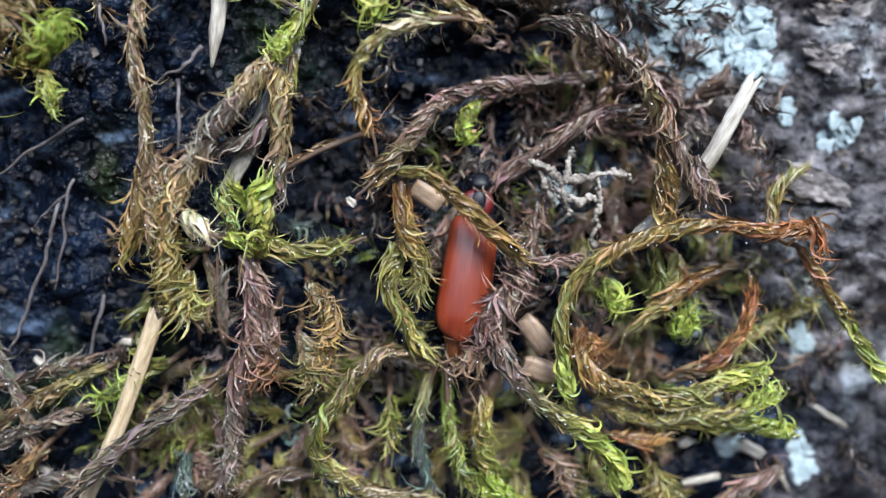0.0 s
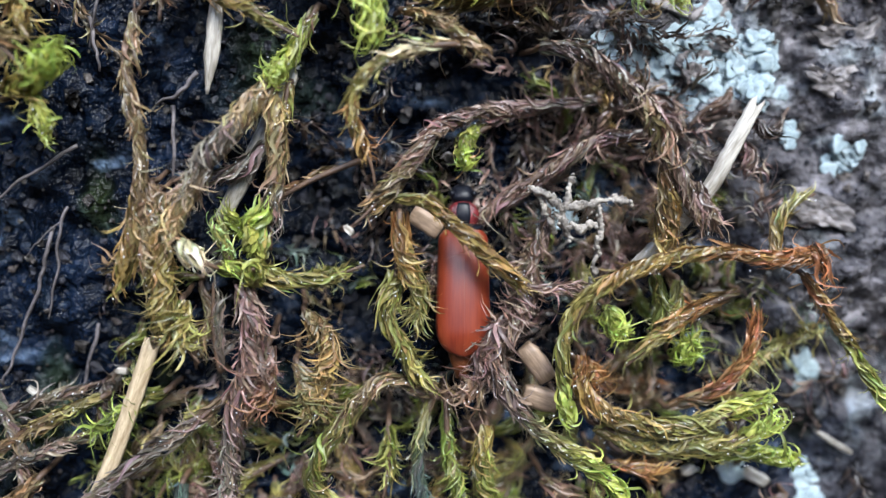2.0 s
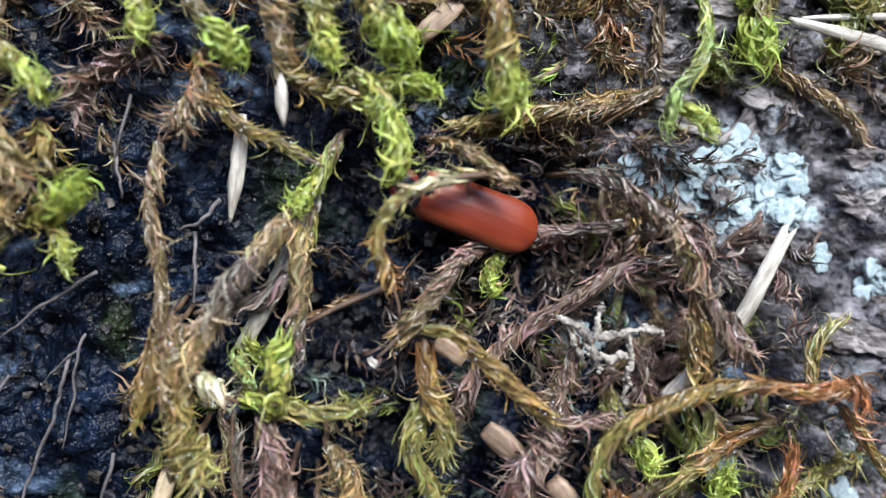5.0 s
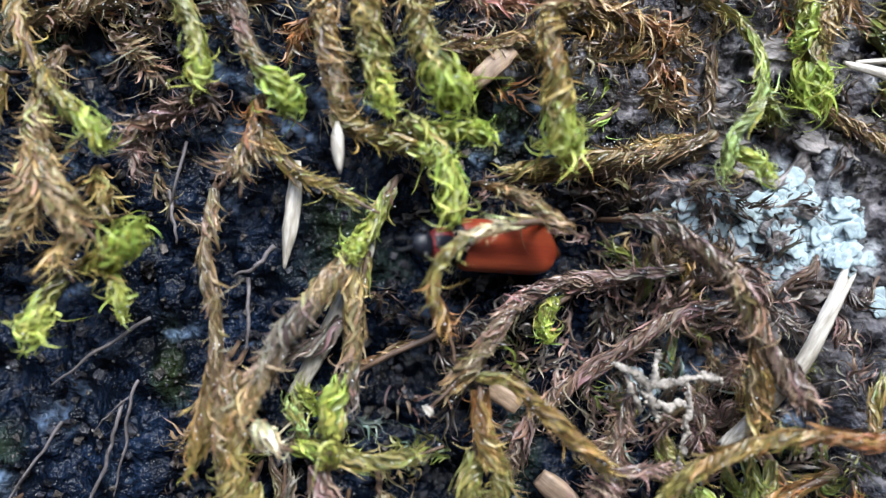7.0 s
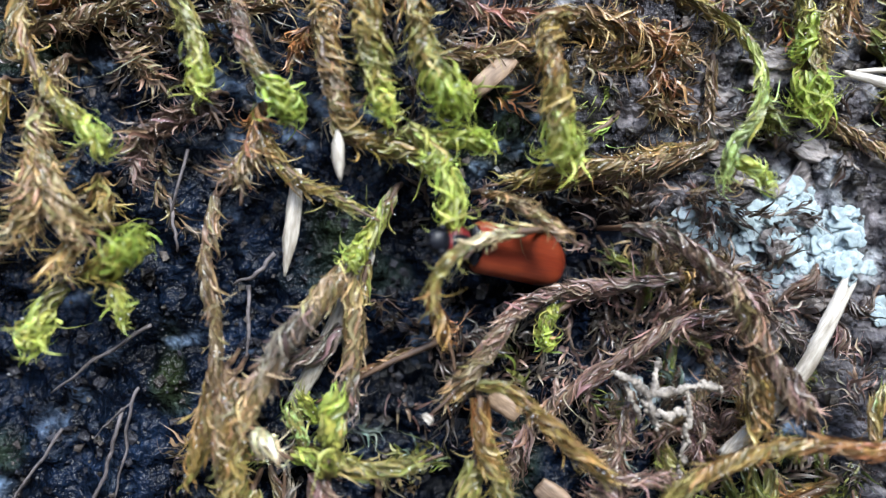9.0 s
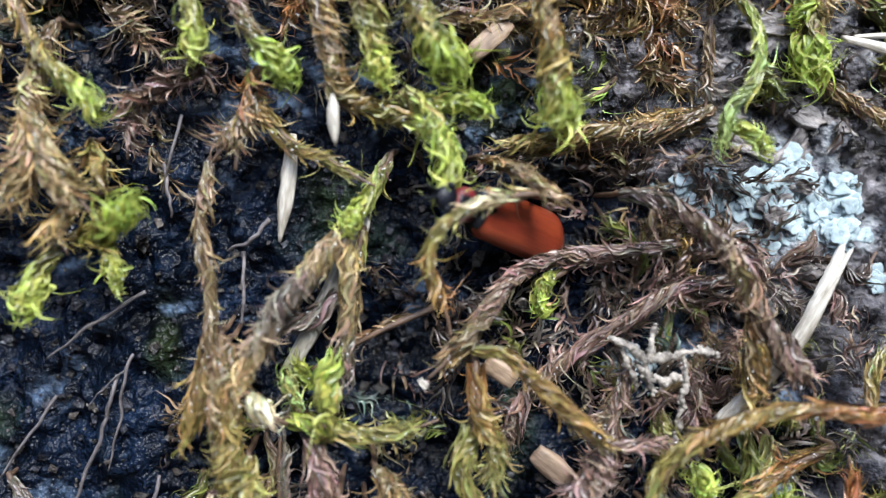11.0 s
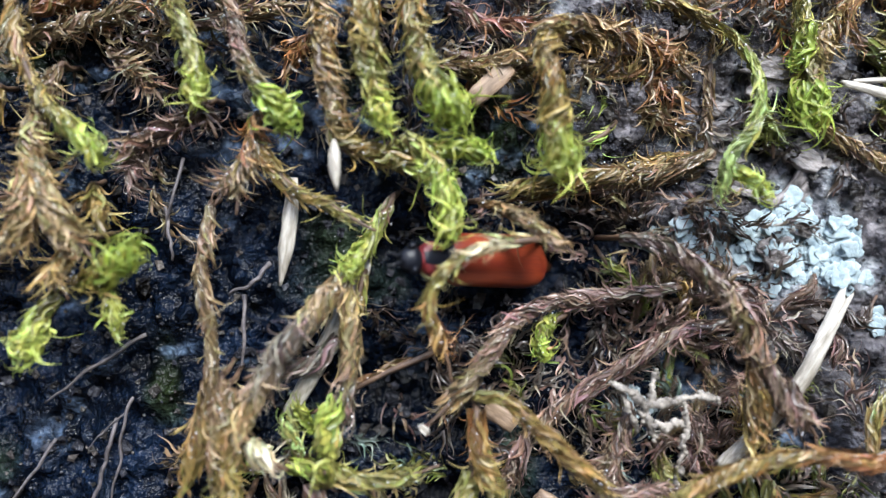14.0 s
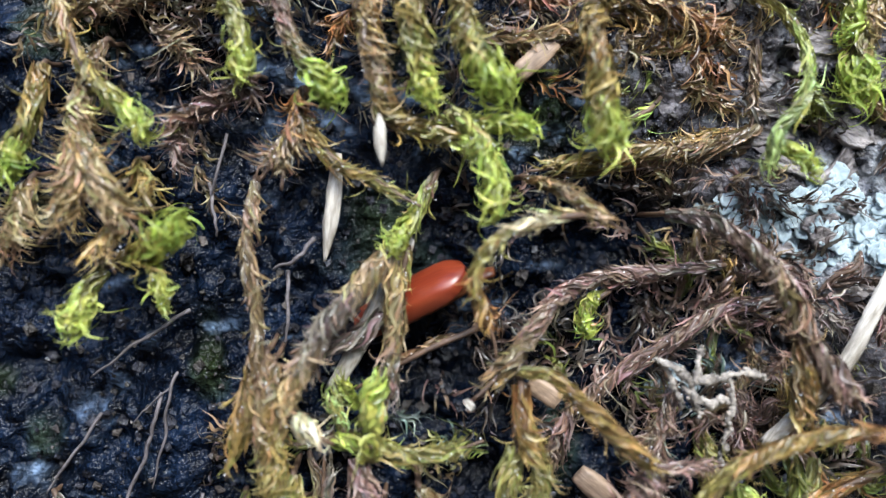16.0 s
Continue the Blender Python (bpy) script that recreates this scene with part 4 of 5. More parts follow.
shoot([(-10.11, 2.12, -1.20), (-10.48, 2.76, -0.80), (-10.74, 3.34, -0.70)], (0.3, 0.4), ("moss", "green",), "green", tip_len=1.1, tip_r=0.5, tip_curl=0.6)

# shoots on the lower bank
shoot([(-14.17, 4.45, -0.20), (-14.29, 1.88, 0.20), (-14.19, -0.41, 0.30), (-13.97, -2.44, 0.30), (-14.04, -3.77, 0.20)], (0.7, 0.9, 0.9, 0.9), ("brown", "ochre", "olive", "rust",), lean=0.3, wild=0.2)
shoot([(-13.21, -1.05, -0.20), (-13.16, -2.90, 0.20), (-12.34, -4.24, 0.20)], (0.6, 0.7), ("olive", "olive",), wild=0.35, lean=0.4)
shoot([(-10.02, -0.20, -0.20), (-9.56, -2.48, 0.30), (-9.79, -4.82, 0.40), (-10.51, -7.18, 0.40), (-11.03, -9.91, 0.30), (-11.87, -13.28, 0.20)], (0.7, 1, 0.9, 0.7, 0.6), ("purple", "purple", "purple", "grey", "purple",), wild=0.2, lean=0.25)
shoot([(-8.90, -3.43, 0.00), (-9.05, -5.74, 0.30), (-10.10, -7.52, 0.30)], (0.7, 0.8), ("purple", "rust",), wild=0.35, lean=0.4)
shoot([(-11.42, -6.37, -0.60), (-13.54, -8.02, -0.10), (-15.70, -9.43, 0.10), (-17.73, -10.86, 0.20), (-19.97, -13.07, 0.20)], (0.45, 0.55, 0.6, 0.6), ("brown", "grey", "grey", "brown",), lean=0.2)
shoot([(-11.65, -4.83, -1.20), (-11.84, -2.36, -1.00), (-11.78, -0.26, -1.00)], (0.25, 0.25), ("grey", "grey",))
shoot([(-7.03, -1.72, -0.40), (-5.83, -3.43, 0.20), (-6.29, -5.48, 0.30), (-7.21, -7.59, 0.20)], (0.5, 0.7, 0.6), ("brown", "ochre", "brown",), wild=0.35, lean=0.45)
shoot([(-7.49, -4.38, -0.20), (-6.61, -6.42, 0.10), (-7.52, -8.22, 0.10)], (0.5, 0.6), ("brown", "moss",), wild=0.4, lean=0.45)
shoot([(-2.29, 0.34, -0.20), (-2.74, -1.67, 0.30), (-2.02, -3.43, 0.40), (-1.15, -4.93, 0.40), (0.04, -6.02, 0.30)], (0.7, 0.6, 0.5, 0.45), ("olive", "olive", "olive", "ochre",), wild=0.14, lean=0.25)
shoot([(-0.68, -6.31, -0.30), (-2.77, -5.45, 0.00), (-4.55, -6.73, 0.20), (-6.19, -8.64, 0.30), (-6.80, -10.30, 0.30), (-5.50, -12.16, 0.30), (-2.53, -13.20, 0.20), (0.49, -13.63, 0.10)], (0.45, 0.6, 0.7, 0.7, 0.6), ("brown", "brown", "moss", "olive", "brown", "teal",), wild=0.14, lean=0.3)
shoot([(-0.52, -6.39, -0.60), (-1.05, -8.76, -0.30), (-1.06, -10.90, -0.20), (-0.25, -13.74, -0.20)], (0.32, 0.4, 0.4), ("olive", "teal", "teal",), lean=0.15)
shoot([(0.24, -6.71, -0.60), (0.37, -9.10, -0.30), (0.96, -11.53, -0.10), (2.64, -14.05, 0.00)], (0.4, 0.5, 0.5), ("moss", "moss", "olive",), wild=0.2)
shoot([(2.33, -7.87, -0.20), (1.99, -9.90, 0.20), (2.46, -12.08, 0.20), (3.53, -13.98, 0.20)], (0.6, 0.7, 0.7), ("ochre", "moss", "green",), "green", wild=0.2)
shoot([(-2.80, -7.95, -0.80), (-2.81, -10.03, -0.50), (-3.13, -11.87, -0.40)], (0.4, 0.5), ("moss", "olive", "pale",), wild=0.25)
shoot([(4.80, -0.71, 0.10), (3.58, -2.30, 0.40), (2.52, -3.75, 0.60), (1.93, -5.21, 0.70), (1.50, -6.42, 0.60)], (0.55, 0.85, 1, 0.9), ("purple", "purple", "purple", "purple",), wild=0.3, lean=0.35)
shoot([(2.84, -3.79, 0.40), (3.41, -5.53, 0.70), (4.29, -7.02, 0.80), (5.93, -8.68, 0.90), (7.91, -9.94, 0.90), (9.01, -11.23, 0.80), (9.38, -12.98, 0.70)], (0.7, 0.7, 0.6, 0.62, 0.5), ("purple", "grey", "olive", "green", "green",), "bright", wild=0.1, tip_curl=0.4)
shoot([(1.98, -5.32, 0.20), (1.08, -6.19, 0.30), (0.18, -6.48, 0.30)], (0.6, 0.5), ("purple", "ochre",), wild=0.4)
shoot([(4.83, 0.54, -1.00), (4.45, -0.93, -0.50), (3.66, -1.94, -0.20)], (0.5, 0.6), ("purple", "grey",), wild=0.3)
shoot([(19.23, 1.07, 1.20), (16.89, 1.03, 1.70), (13.89, 1.28, 1.80), (11.27, 0.95, 1.80), (8.99, 0.15, 1.70), (7.15, -1.29, 1.60), (6.20, -3.06, 1.40), (6.13, -5.16, 1.20), (6.50, -7.60, 1.00)], (0.65, 0.55, 0.52, 0.55, 0.5, 0.45), ("rust", "rust", "ochre", "ochre", "olive", "olive", "green",), "bright", lean=0.14, wild=0.05, tip_len=1.4, tip_curl=0.2)
shoot([(18.92, 1.36, 1.20), (19.12, 1.23, 1.40), (19.28, 0.94, 1.40)], (0.7, 0.7), ("rust", "rust",), "rust", root=False, tip_len=1.0)
shoot([(17.35, 1.17, 0.40), (17.70, 2.65, 0.00), (18.73, 3.69, -0.40), (19.90, 4.15, -0.60)], (0.3, 0.4, 0.4), ("ochre", "olive", "brown",))
shoot([(18.73, 0.01, 0.80), (20.03, -1.80, 0.80), (21.34, -3.63, 0.80), (22.68, -5.63, 0.80), (24.52, -7.97, 0.80)], (0.35, 0.42, 0.45, 0.4), ("rust", "ochre", "olive", "green", "bright",), lean=0.15, wild=0.05)
shoot([(7.52, -4.30, -0.40), (7.43, -6.03, 0.10), (8.90, -7.35, 0.40), (11.60, -7.96, 0.60), (13.96, -7.64, 0.80), (15.73, -6.94, 0.90), (16.93, -6.28, 0.90)], (0.6, 0.7, 0.75, 0.7), ("rust", "ochre", "olive", "olive", "green",), "bright", wild=0.1, tip_len=2.0, tip_r=0.9, tip_curl=0.3)
shoot([(8.22, -8.05, -0.50), (11.21, -9.21, 0.00), (13.81, -8.95, 0.50), (15.88, -8.62, 0.70), (17.95, -7.55, 0.80)], (0.5, 0.6, 0.5, 0.45), ("olive", "olive", "olive", "green",), "bright", tip_len=1.6, tip_r=0.6, tip_curl=0.25)
shoot([(11.33, -9.18, -0.40), (14.92, -9.72, 0.10), (17.29, -9.67, 0.40), (19.03, -9.93, 0.40)], (0.5, 0.55, 0.5), ("olive", "moss", "green",), "green", tip_len=1.5, tip_r=0.6, tip_curl=0.3)
shoot([(9.22, -10.31, -0.60), (11.02, -10.41, -0.30), (12.85, -10.09, -0.20)], (0.4, 0.45), ("rust", "ochre",))
shoot([(12.29, -7.21, -0.60), (14.23, -6.31, 0.00), (15.57, -4.85, 0.40), (16.33, -3.02, 0.50), (16.26, -1.23, 0.30)], (0.35, 0.42, 0.4, 0.3), ("brown", "rust", "rust", "rust",), lean=0.22)
shoot([(15.79, -1.00, -0.40), (13.79, -1.70, 0.00), (12.25, -2.73, 0.10), (10.78, -3.95, 0.00), (9.66, -4.92, -0.30)], (0.4, 0.5, 0.5, 0.4), ("ochre", "rust", "olive", "teal",))
shoot([(11.34, -0.08, -0.60), (11.47, -1.58, -0.40), (11.35, -3.11, -0.40)], (0.35, 0.4), ("moss", "olive",))
shoot([(8.83, -1.85, -0.30), (9.07, -2.57, 0.00), (9.36, -3.16, 0.10)], (0.5, 0.6), ("green", "green",), "bright", wild=0.3)
shoot([(12.70, -4.71, -0.60), (13.04, -4.04, -0.30), (13.15, -3.56, -0.20)], (0.4, 0.5), ("moss", "green",), "green", wild=0.3)
shoot([(7.26, -4.64, -0.60), (8.10, -5.49, -0.20), (8.43, -6.73, -0.20)], (0.5, 0.5), ("rust", "ochre",), wild=0.35)
shoot([(21.23, -3.09, -1.60), (19.16, -3.97, -1.30), (16.64, -5.22, -1.30), (14.49, -5.87, -1.50)], (0.4, 0.5), ("olive", "olive", "pale",), wild=0.3)
shoot([(18.93, -12.52, -0.80), (17.16, -13.30, -0.40), (14.60, -14.48, -0.30)], (0.5, 0.6), ("purple", "purple",))
shoot([(11.46, -11.95, -0.60), (11.75, -13.49, -0.40), (11.15, -14.76, -0.40)], (0.5, 0.5), ("olive", "ochre",), wild=0.3)
shoot([(5.52, -10.94, -0.80), (7.02, -12.41, -0.40), (6.71, -14.28, -0.30)], (0.5, 0.6), ("brown", "purple",), wild=0.3)
shoot([(-17.83, -6.32, -1.40), (-20.44, -7.45, -1.20), (-23.43, -9.08, -1.20), (-25.24, -10.43, -1.20)], (0.35, 0.4), ("olive", "brown", "brown",))
shoot([(-14.56, -6.06, -1.40), (-17.55, -7.83, -1.30), (-19.05, -8.42, -1.30)], (0.5, 0.5), ("moss", "green",), wild=0.3)
shoot([(-21.25, -10.58, -1.40), (-22.41, -12.04, -1.20), (-23.66, -13.57, -1.20)], (0.5, 0.5), ("brown", "rust",), wild=0.2)
shoot([(-6.79, -12.25, -0.80), (-9.16, -12.23, -0.50), (-11.57, -12.96, -0.50)], (0.4, 0.4), ("dark", "brown",))
shoot([(-13.71, -10.91, -1.00), (-14.00, -12.39, -0.80), (-13.75, -13.97, -0.80)], (0.4, 0.4), ("teal", "teal",))

for path in ([(-25.6, -2.6, -2.2), (-23.6, -5.2, -1.7), (-22.3, -8.4, -1.5), (-22.0, -11.6, -1.6)], [(-26.2, -7.0, -2.0), (-23.4, -7.2, -1.5), (-20.4, -6.3, -1.5), (-18.0, -5.6, -1.8)],
             [(-26.4, -11.8, -1.8), (-23.0, -10.0, -1.4), (-19.8, -8.6, -1.3), (-17.4, -7.8, -1.6)], [(-24.8, -14.0, -1.8), (-21.6, -12.6, -1.3), (-18.6, -12.2, -1.3), (-16.2, -12.8, -1.6)]):
    shoot(path, (0.35, 0.5, 0.4), ("grey", "grey", "brown"), wild=0.1, lean=0.15, dense=12, length=1.6)

# dry stalks, needles, chips and twigs
stalk("straw_stalk", [(16.40, 8.88, -0.20), (15.18, 6.72, 0.00), (13.91, 4.50, 0.10), (12.04, 2.22, -0.20), (10.26, 0.28, -0.80)], (0.38, 0.42, 0.4, 0.36), PALE_STRAW, "bleached pale straw stalk with brown flecks", "straw")
stalk("straw_stalk", [(-14.83, -3.28, -0.40), (-16.14, -6.78, -0.70), (-17.54, -10.21, -1.00), (-19.27, -13.72, -1.30)], (0.42, 0.44, 0.42, 0.4), STRAW, "split tan straw stalk under moss", "straw")
stalk("dry_needle", [(-11.21, 14.78, -1.20), (-11.31, 12.62, -0.90), (-11.53, 10.92, -0.80), (-11.78, 9.35, -0.80)], (0.22, 0.36, 0.36, 0.06), PALE_STRAW, "pale dry pointed conifer needle", "needle", split=False)
stalk("straw_stalk", [(-7.56, 10.64, -1.70), (-8.83, 7.78, -1.30), (-10.25, 4.96, -1.20), (-11.43, 2.93, -1.50)], (0.36, 0.46, 0.46, 0.36), PALE_STRAW, "dull pale straw stalk behind moss", "straw")
stalk("seed_husk", [(-8.99, 16.49, 0.50), (-8.96, 15.75, 0.80), (-8.93, 14.98, 0.90), (-8.83, 13.91, 0.80)], (0.08, 0.3, 0.28, 0.03), PALE_STRAW, "cream spindle-shaped husk caught in moss", "husk", split=False, flat=0.7)
stalk("straw_stalk", [(16.84, 19.75, -1.10), (18.42, 19.30, -0.90), (21.48, 18.55, -1.00), (23.60, 18.00, -1.20)], (0.16, 0.3, 0.34, 0.34), PALE_STRAW, "pale straw stalk on the bark", "straw")
stalk("straw_stalk", [(17.60, 19.90, -1.50), (19.40, 19.95, -1.30), (23.00, 20.05, -1.40)], (0.12, 0.18, 0.2), PALE_STRAW, "thin pale straw stalk on the bark", "straw")
chip(4.98, -4.59, -0.2, 2.2, 1.05, 0.6, -52, 10, CHIP, "short tan wood chip wedged in moss")
chip(5.23, -6.55, -0.3, 1.9, 1.15, 0.6, -18, 5, CHIP, "short tan wood chip wedged in moss")
chip(-0.72, 2.75, -1.6, 1.8, 1, 0.4, -35, 0, CHIP, "pale tan wood chip behind a moss shoot")
chip(2.07, -2.38, -2.5, 2.4, 1.2, 0.5, -40, 0, CHIP, "tan wood chip under moss")
chip(-1.31, 19.51, -0.9, 2.7, 1, 0.4, 42, 0, CHIP, "reddish tan bud scale")
chip(-21.37, -6.51, -2.4, 1.64, 0.3157, 0.287, -38, 0, PALE_STRAW, "small white splinter on humus", name='splinter', category='splinter')
chip(22.18, -9.84, -1.9, 2.46, 0.287, 0.287, -32, 0, PALE_STRAW, "small white splinter on humus", name='splinter', category='splinter')
chip(14.75, -13.32, -1.6, 2.132, 0.3444, 0.287, 10, 0, PALE_STRAW, "small white splinter on humus", name='splinter', category='splinter')
chip(17.73, -11.71, -1.8, 1.476, 0.6314, 0.287, -30, 0, PALE_STRAW, "white flake of lichen among moss", name='splinter', category='splinter')
chip(13.70, -11.06, -1.4, 0.738, 0.4592, 0.41, 20, 0, PALE_STRAW, "white flake of lichen among moss", name='splinter', category='splinter')
chip(19.57, -13.54, -1.7, 1.394, 0.2296, 0.246, -60, 0, PALE_STRAW, "small white splinter on humus", name='splinter', category='splinter')
chip(-21.81, -12.12, -2.2, 1.066, 0.287, 0.287, -20, 0, PALE_STRAW, "small white splinter on humus", name='splinter', category='splinter')
chip(-17.01, -5.12, -2.2, 0.574, 0.3444, 0.328, 0, 0, PALE_STRAW, "small white crumb on humus", name='splinter', category='splinter')
chip(3.36, 19.78, -2, 0.9, 0.8, 0.4, 30, 0, PALE_STRAW, "small white pebble among moss", name='pebble', category='pebble')
rootlet([(-20.25, 2.69, -2.20), (-20.53, 1.21, -1.80), (-20.79, 0.02, -1.80), (-21.88, -2.69, -1.80), (-22.65, -4.52, -1.90), (-23.30, -5.81, -2.20)], 0.17, 0.12)
rootlet([(-18.14, -2.49, -2.30), (-18.73, -4.90, -2.00), (-19.37, -6.83, -2.30)], 0.16, 0.1)
rootlet([(-16.95, 15.89, -2.00), (-17.37, 13.53, -1.50), (-17.95, 11.84, -2.00)], 0.14, 0.08)
rootlet([(-17.78, 13.28, -1.90), (-17.46, 11.54, -1.60), (-17.38, 10.69, -2.00)], 0.16, 0.12)
rootlet([(-19.23, 4.01, -2.40), (-19.75, 2.93, -2.00), (-19.99, 0.66, -1.90), (-20.73, -2.28, -2.20)], 0.14, 0.08)
rootlet([(-19.75, 2.93, -2.00), (-20.94, 1.93, -2.00), (-21.63, 1.16, -2.30)], 0.08, 0.06)
rootlet([(-23.29, 1.49, -2.20), (-24.57, -0.43, -1.90), (-26.12, -2.49, -2.20)], 0.14, 0.1)
rootlet([(-12.39, 10.51, -1.40), (-13.20, 9.52, -1.20), (-14.57, 8.89, -1.60)], 0.2, 0.12)
rootlet([(-13.80, 8.94, -2.00), (-13.74, 6.93, -1.70), (-13.95, 5.18, -2.00)], 0.18, 0.12)
rootlet([(-18.87, 6.93, -2.20), (-22.04, 4.68, -1.90), (-23.87, 3.51, -2.20)], 0.16, 0.1)
crust = thing("crust_lichen", (6.59, 3.57, 0), "branched grey knobbly lichen among moss", "lichen")
crust_branch([(-1.93, 1.02, 0.20), (-1.12, 0.50, 0.50), (-0.12, -0.07, 0.40), (1.42, 0.27, 0.40), (3.05, 0.35, 0.30)], 0.2, crust)
crust_branch([(-0.76, -0.24, 0.20), (-0.10, -0.92, 0.30), (1.36, -0.85, 0.30)], 0.18, crust)
crust_branch([(1.50, 0.38, 0.40), (1.55, -1.65, 0.20), (1.37, -3.45, -0.40), (1.61, -5.19, -1.60), (1.85, -5.83, -2.80)], 0.17, crust)
crust_branch([(0.12, 1.63, 0.10), (-0.12, 0.48, 0.40), (-0.37, -0.50, 0.30), (0.07, -1.63, 0.20)], 0.17, crust)
crust_branch([(-1.76, 1.03, 0.30), (-1.18, -0.51, 0.20), (-0.66, -1.42, -0.20)], 0.13, crust)

# dim olive and brown shoots behind the mint shoot and over the bark
shoot([(23.50, 21.80, -2.20), (21.40, 20.60, -1.70), (19.60, 18.90, -1.60), (18.60, 17.60, -1.90)], (0.7, 1.0, 0.8), ("olive", "moss", "olive"), wild=0.3, lean=0.35)
shoot([(21.20, 24.40, -2.00), (19.90, 22.60, -1.60), (18.80, 21.20, -1.60)], (0.7, 0.9), ("ochre", "olive", "moss"), wild=0.3, lean=0.35)
shoot([(24.60, 19.40, -2.20), (23.20, 17.90, -1.80), (22.40, 16.20, -2.00)], (0.7, 0.8), ("moss", "brown"), wild=0.3)
shoot([(15.20, 18.20, -2.00), (16.80, 17.10, -1.60), (18.60, 16.10, -1.60), (20.60, 14.60, -1.80), (22.00, 13.20, -2.00)], (0.35, 0.5, 0.4), ("brown", "tan", "purple"), wild=0.08)
shoot([(12.60, 18.60, -2.10), (13.40, 17.20, -1.70), (13.60, 15.90, -1.90)], (0.6, 0.8), ("moss", "olive"), wild=0.3)
shoot([(6.40, 20.40, -2.20), (7.90, 19.30, -1.60), (9.60, 18.20, -1.80)], (0.5, 0.6), ("rust", "brown"), wild=0.3)
shoot([(5.80, 18.60, -2.30), (7.60, 18.00, -1.80), (9.80, 16.90, -2.00)], (0.4, 0.5), ("brown", "tan"), wild=0.3)
shoot([(9.90, 15.90, -2.20), (8.20, 15.90, -1.70), (6.20, 15.40, -1.70), (4.60, 15.50, -2.00)], (0.4, 0.5), ("tan", "ochre", "brown"), wild=0.2)
shoot([(5.40, 17.90, -2.20), (4.60, 17.10, -1.70), (3.50, 16.60, -1.80)], (0.14, 0.2), ("green", "mint"), wild=0.05, root=False)
shoot([(19.40, 25.20, -2.00), (21.00, 23.60, -1.60), (22.60, 22.60, -1.80)], (0.8, 1.0), ("rust", "ochre", "brown"), wild=0.3, lean=0.35)
shoot([(18.20, 22.40, -2.10), (19.80, 21.20, -1.60), (21.60, 20.80, -1.70), (23.60, 21.40, -2.00)], (0.8, 1.0, 0.8), ("moss", "olive", "ochre"), wild=0.3, lean=0.35)
shoot([(19.20, 18.60, -2.20), (20.60, 17.60, -1.70), (22.20, 17.00, -1.90)], (0.7, 0.9), ("brown", "dark"), wild=0.3)


# ---- the beetle ----
def shell(bm, ys, half, low, high, power=2.2, sides=16):
    """A closed body of rounded cross-sections, in millimetres."""
    rings = []
    for y, w, l, h in zip(ys, half, low, high):
        ring = []
        for i in range(sides):
            a = 2 * math.pi * i / sides
            c, s = math.cos(a), math.sin(a)
            x = w * math.copysign(abs(c) ** (2 / power), c)
            z = (l + h) / 2 + (h - l) / 2 * math.copysign(abs(s) ** (2 / power), s)
            ring.append(bm.verts.new((x * MM, y * MM, z * MM)))
        rings.append(ring)
    for a, b in zip(rings, rings[1:]):
        for i in range(sides):
            j = (i + 1) % sides
            bm.faces.new((a[i], a[j], b[j], b[i]))
    bm.faces.new(rings[0][::-1])
    bm.faces.new(rings[-1])
    bmesh.ops.recalc_face_normals(bm, faces=bm.faces)
    return bm


def wing_case(side):
    """One wing case: a domed shell with a raised rim, faint ribs and a little thickness."""
    bm = bmesh.new()
    rows, cols = 30, 14
    outer, inner = [], []
    for i in range(rows + 1):
        v = i / rows
        y = 2.97 - 6.55 * v
        w = 1.30 + 0.13 * min(1, v / 0.72) ** 1.2
        if v < 0.07:
            w *= 0.78 + 0.22 * math.sqrt(v / 0.07)
        if v > 0.72:
            w *= (max(0.0, 1 - ((v - 0.72) / 0.282) ** 2.6)) ** 0.5 * 0.98 + 0.02
        h = 0.62 + 0.28 * math.sin(math.pi * (0.12 + 0.76 * v))
        h *= 1 if v < 0.8 else 1 - 0.55 * ((v - 0.8) / 0.2) ** 2
        line_o, line_i = [], []
        for j in range(cols + 1):
            u = j / cols
            a = u * math.radians(104)
            gap = 0.001 + (0.012 * ((v - 0.9) / 0.1) ** 2 if v > 0.9 else 0)
            x = gap + w * math.sin(a) ** 0.92 if a > 0 else gap
            z = 0.15 + h * math.copysign(abs(math.cos(a)) ** 0.72, math.cos(a)) + 0.005 * math.cos(u * 4.5 * 2 * math.pi)
            for line, d in ((line_o, 0.0), (line_i, 0.09)):
                line.append(bm.verts.new((side * max(gap, x - d * math.sin(a)) * MM, y * MM, (z - d * math.cos(a) * 0.9 - (0.02 if d else 0)) * MM)))
        outer.append(line_o)
        inner.append(line_i)
    for g in (outer, inner):
        for i in range(rows):
            for j in range(cols):
                bm.faces.new((g[i][j], g[i + 1][j], g[i + 1][j + 1], g[i][j + 1]))
    copy = lambda x: bm.verts.new(x.co)
    for i in range(rows):
        for j in (0, cols):
            bm.faces.new([copy(x) for x in (outer[i][j], outer[i + 1][j], inner[i + 1][j], inner[i][j])])
    for j in range(cols):
        for i in (0, rows):
            bm.faces.new([copy(x) for x in (outer[i][j], outer[i][j + 1], inner[i][j + 1], inner[i][j])])
    bmesh.ops.recalc_face_normals(bm, faces=bm.faces)
    return bm


def limb(points, radii, sides=8):
    v, f = tube(points, radii, sides, step=0.12)
    bm = bmesh.new()
    vs = [bm.verts.new(tuple(p * MM)) for p in v]
    for face in f:
        bm.faces.new([vs[i] for i in face])
    return bm


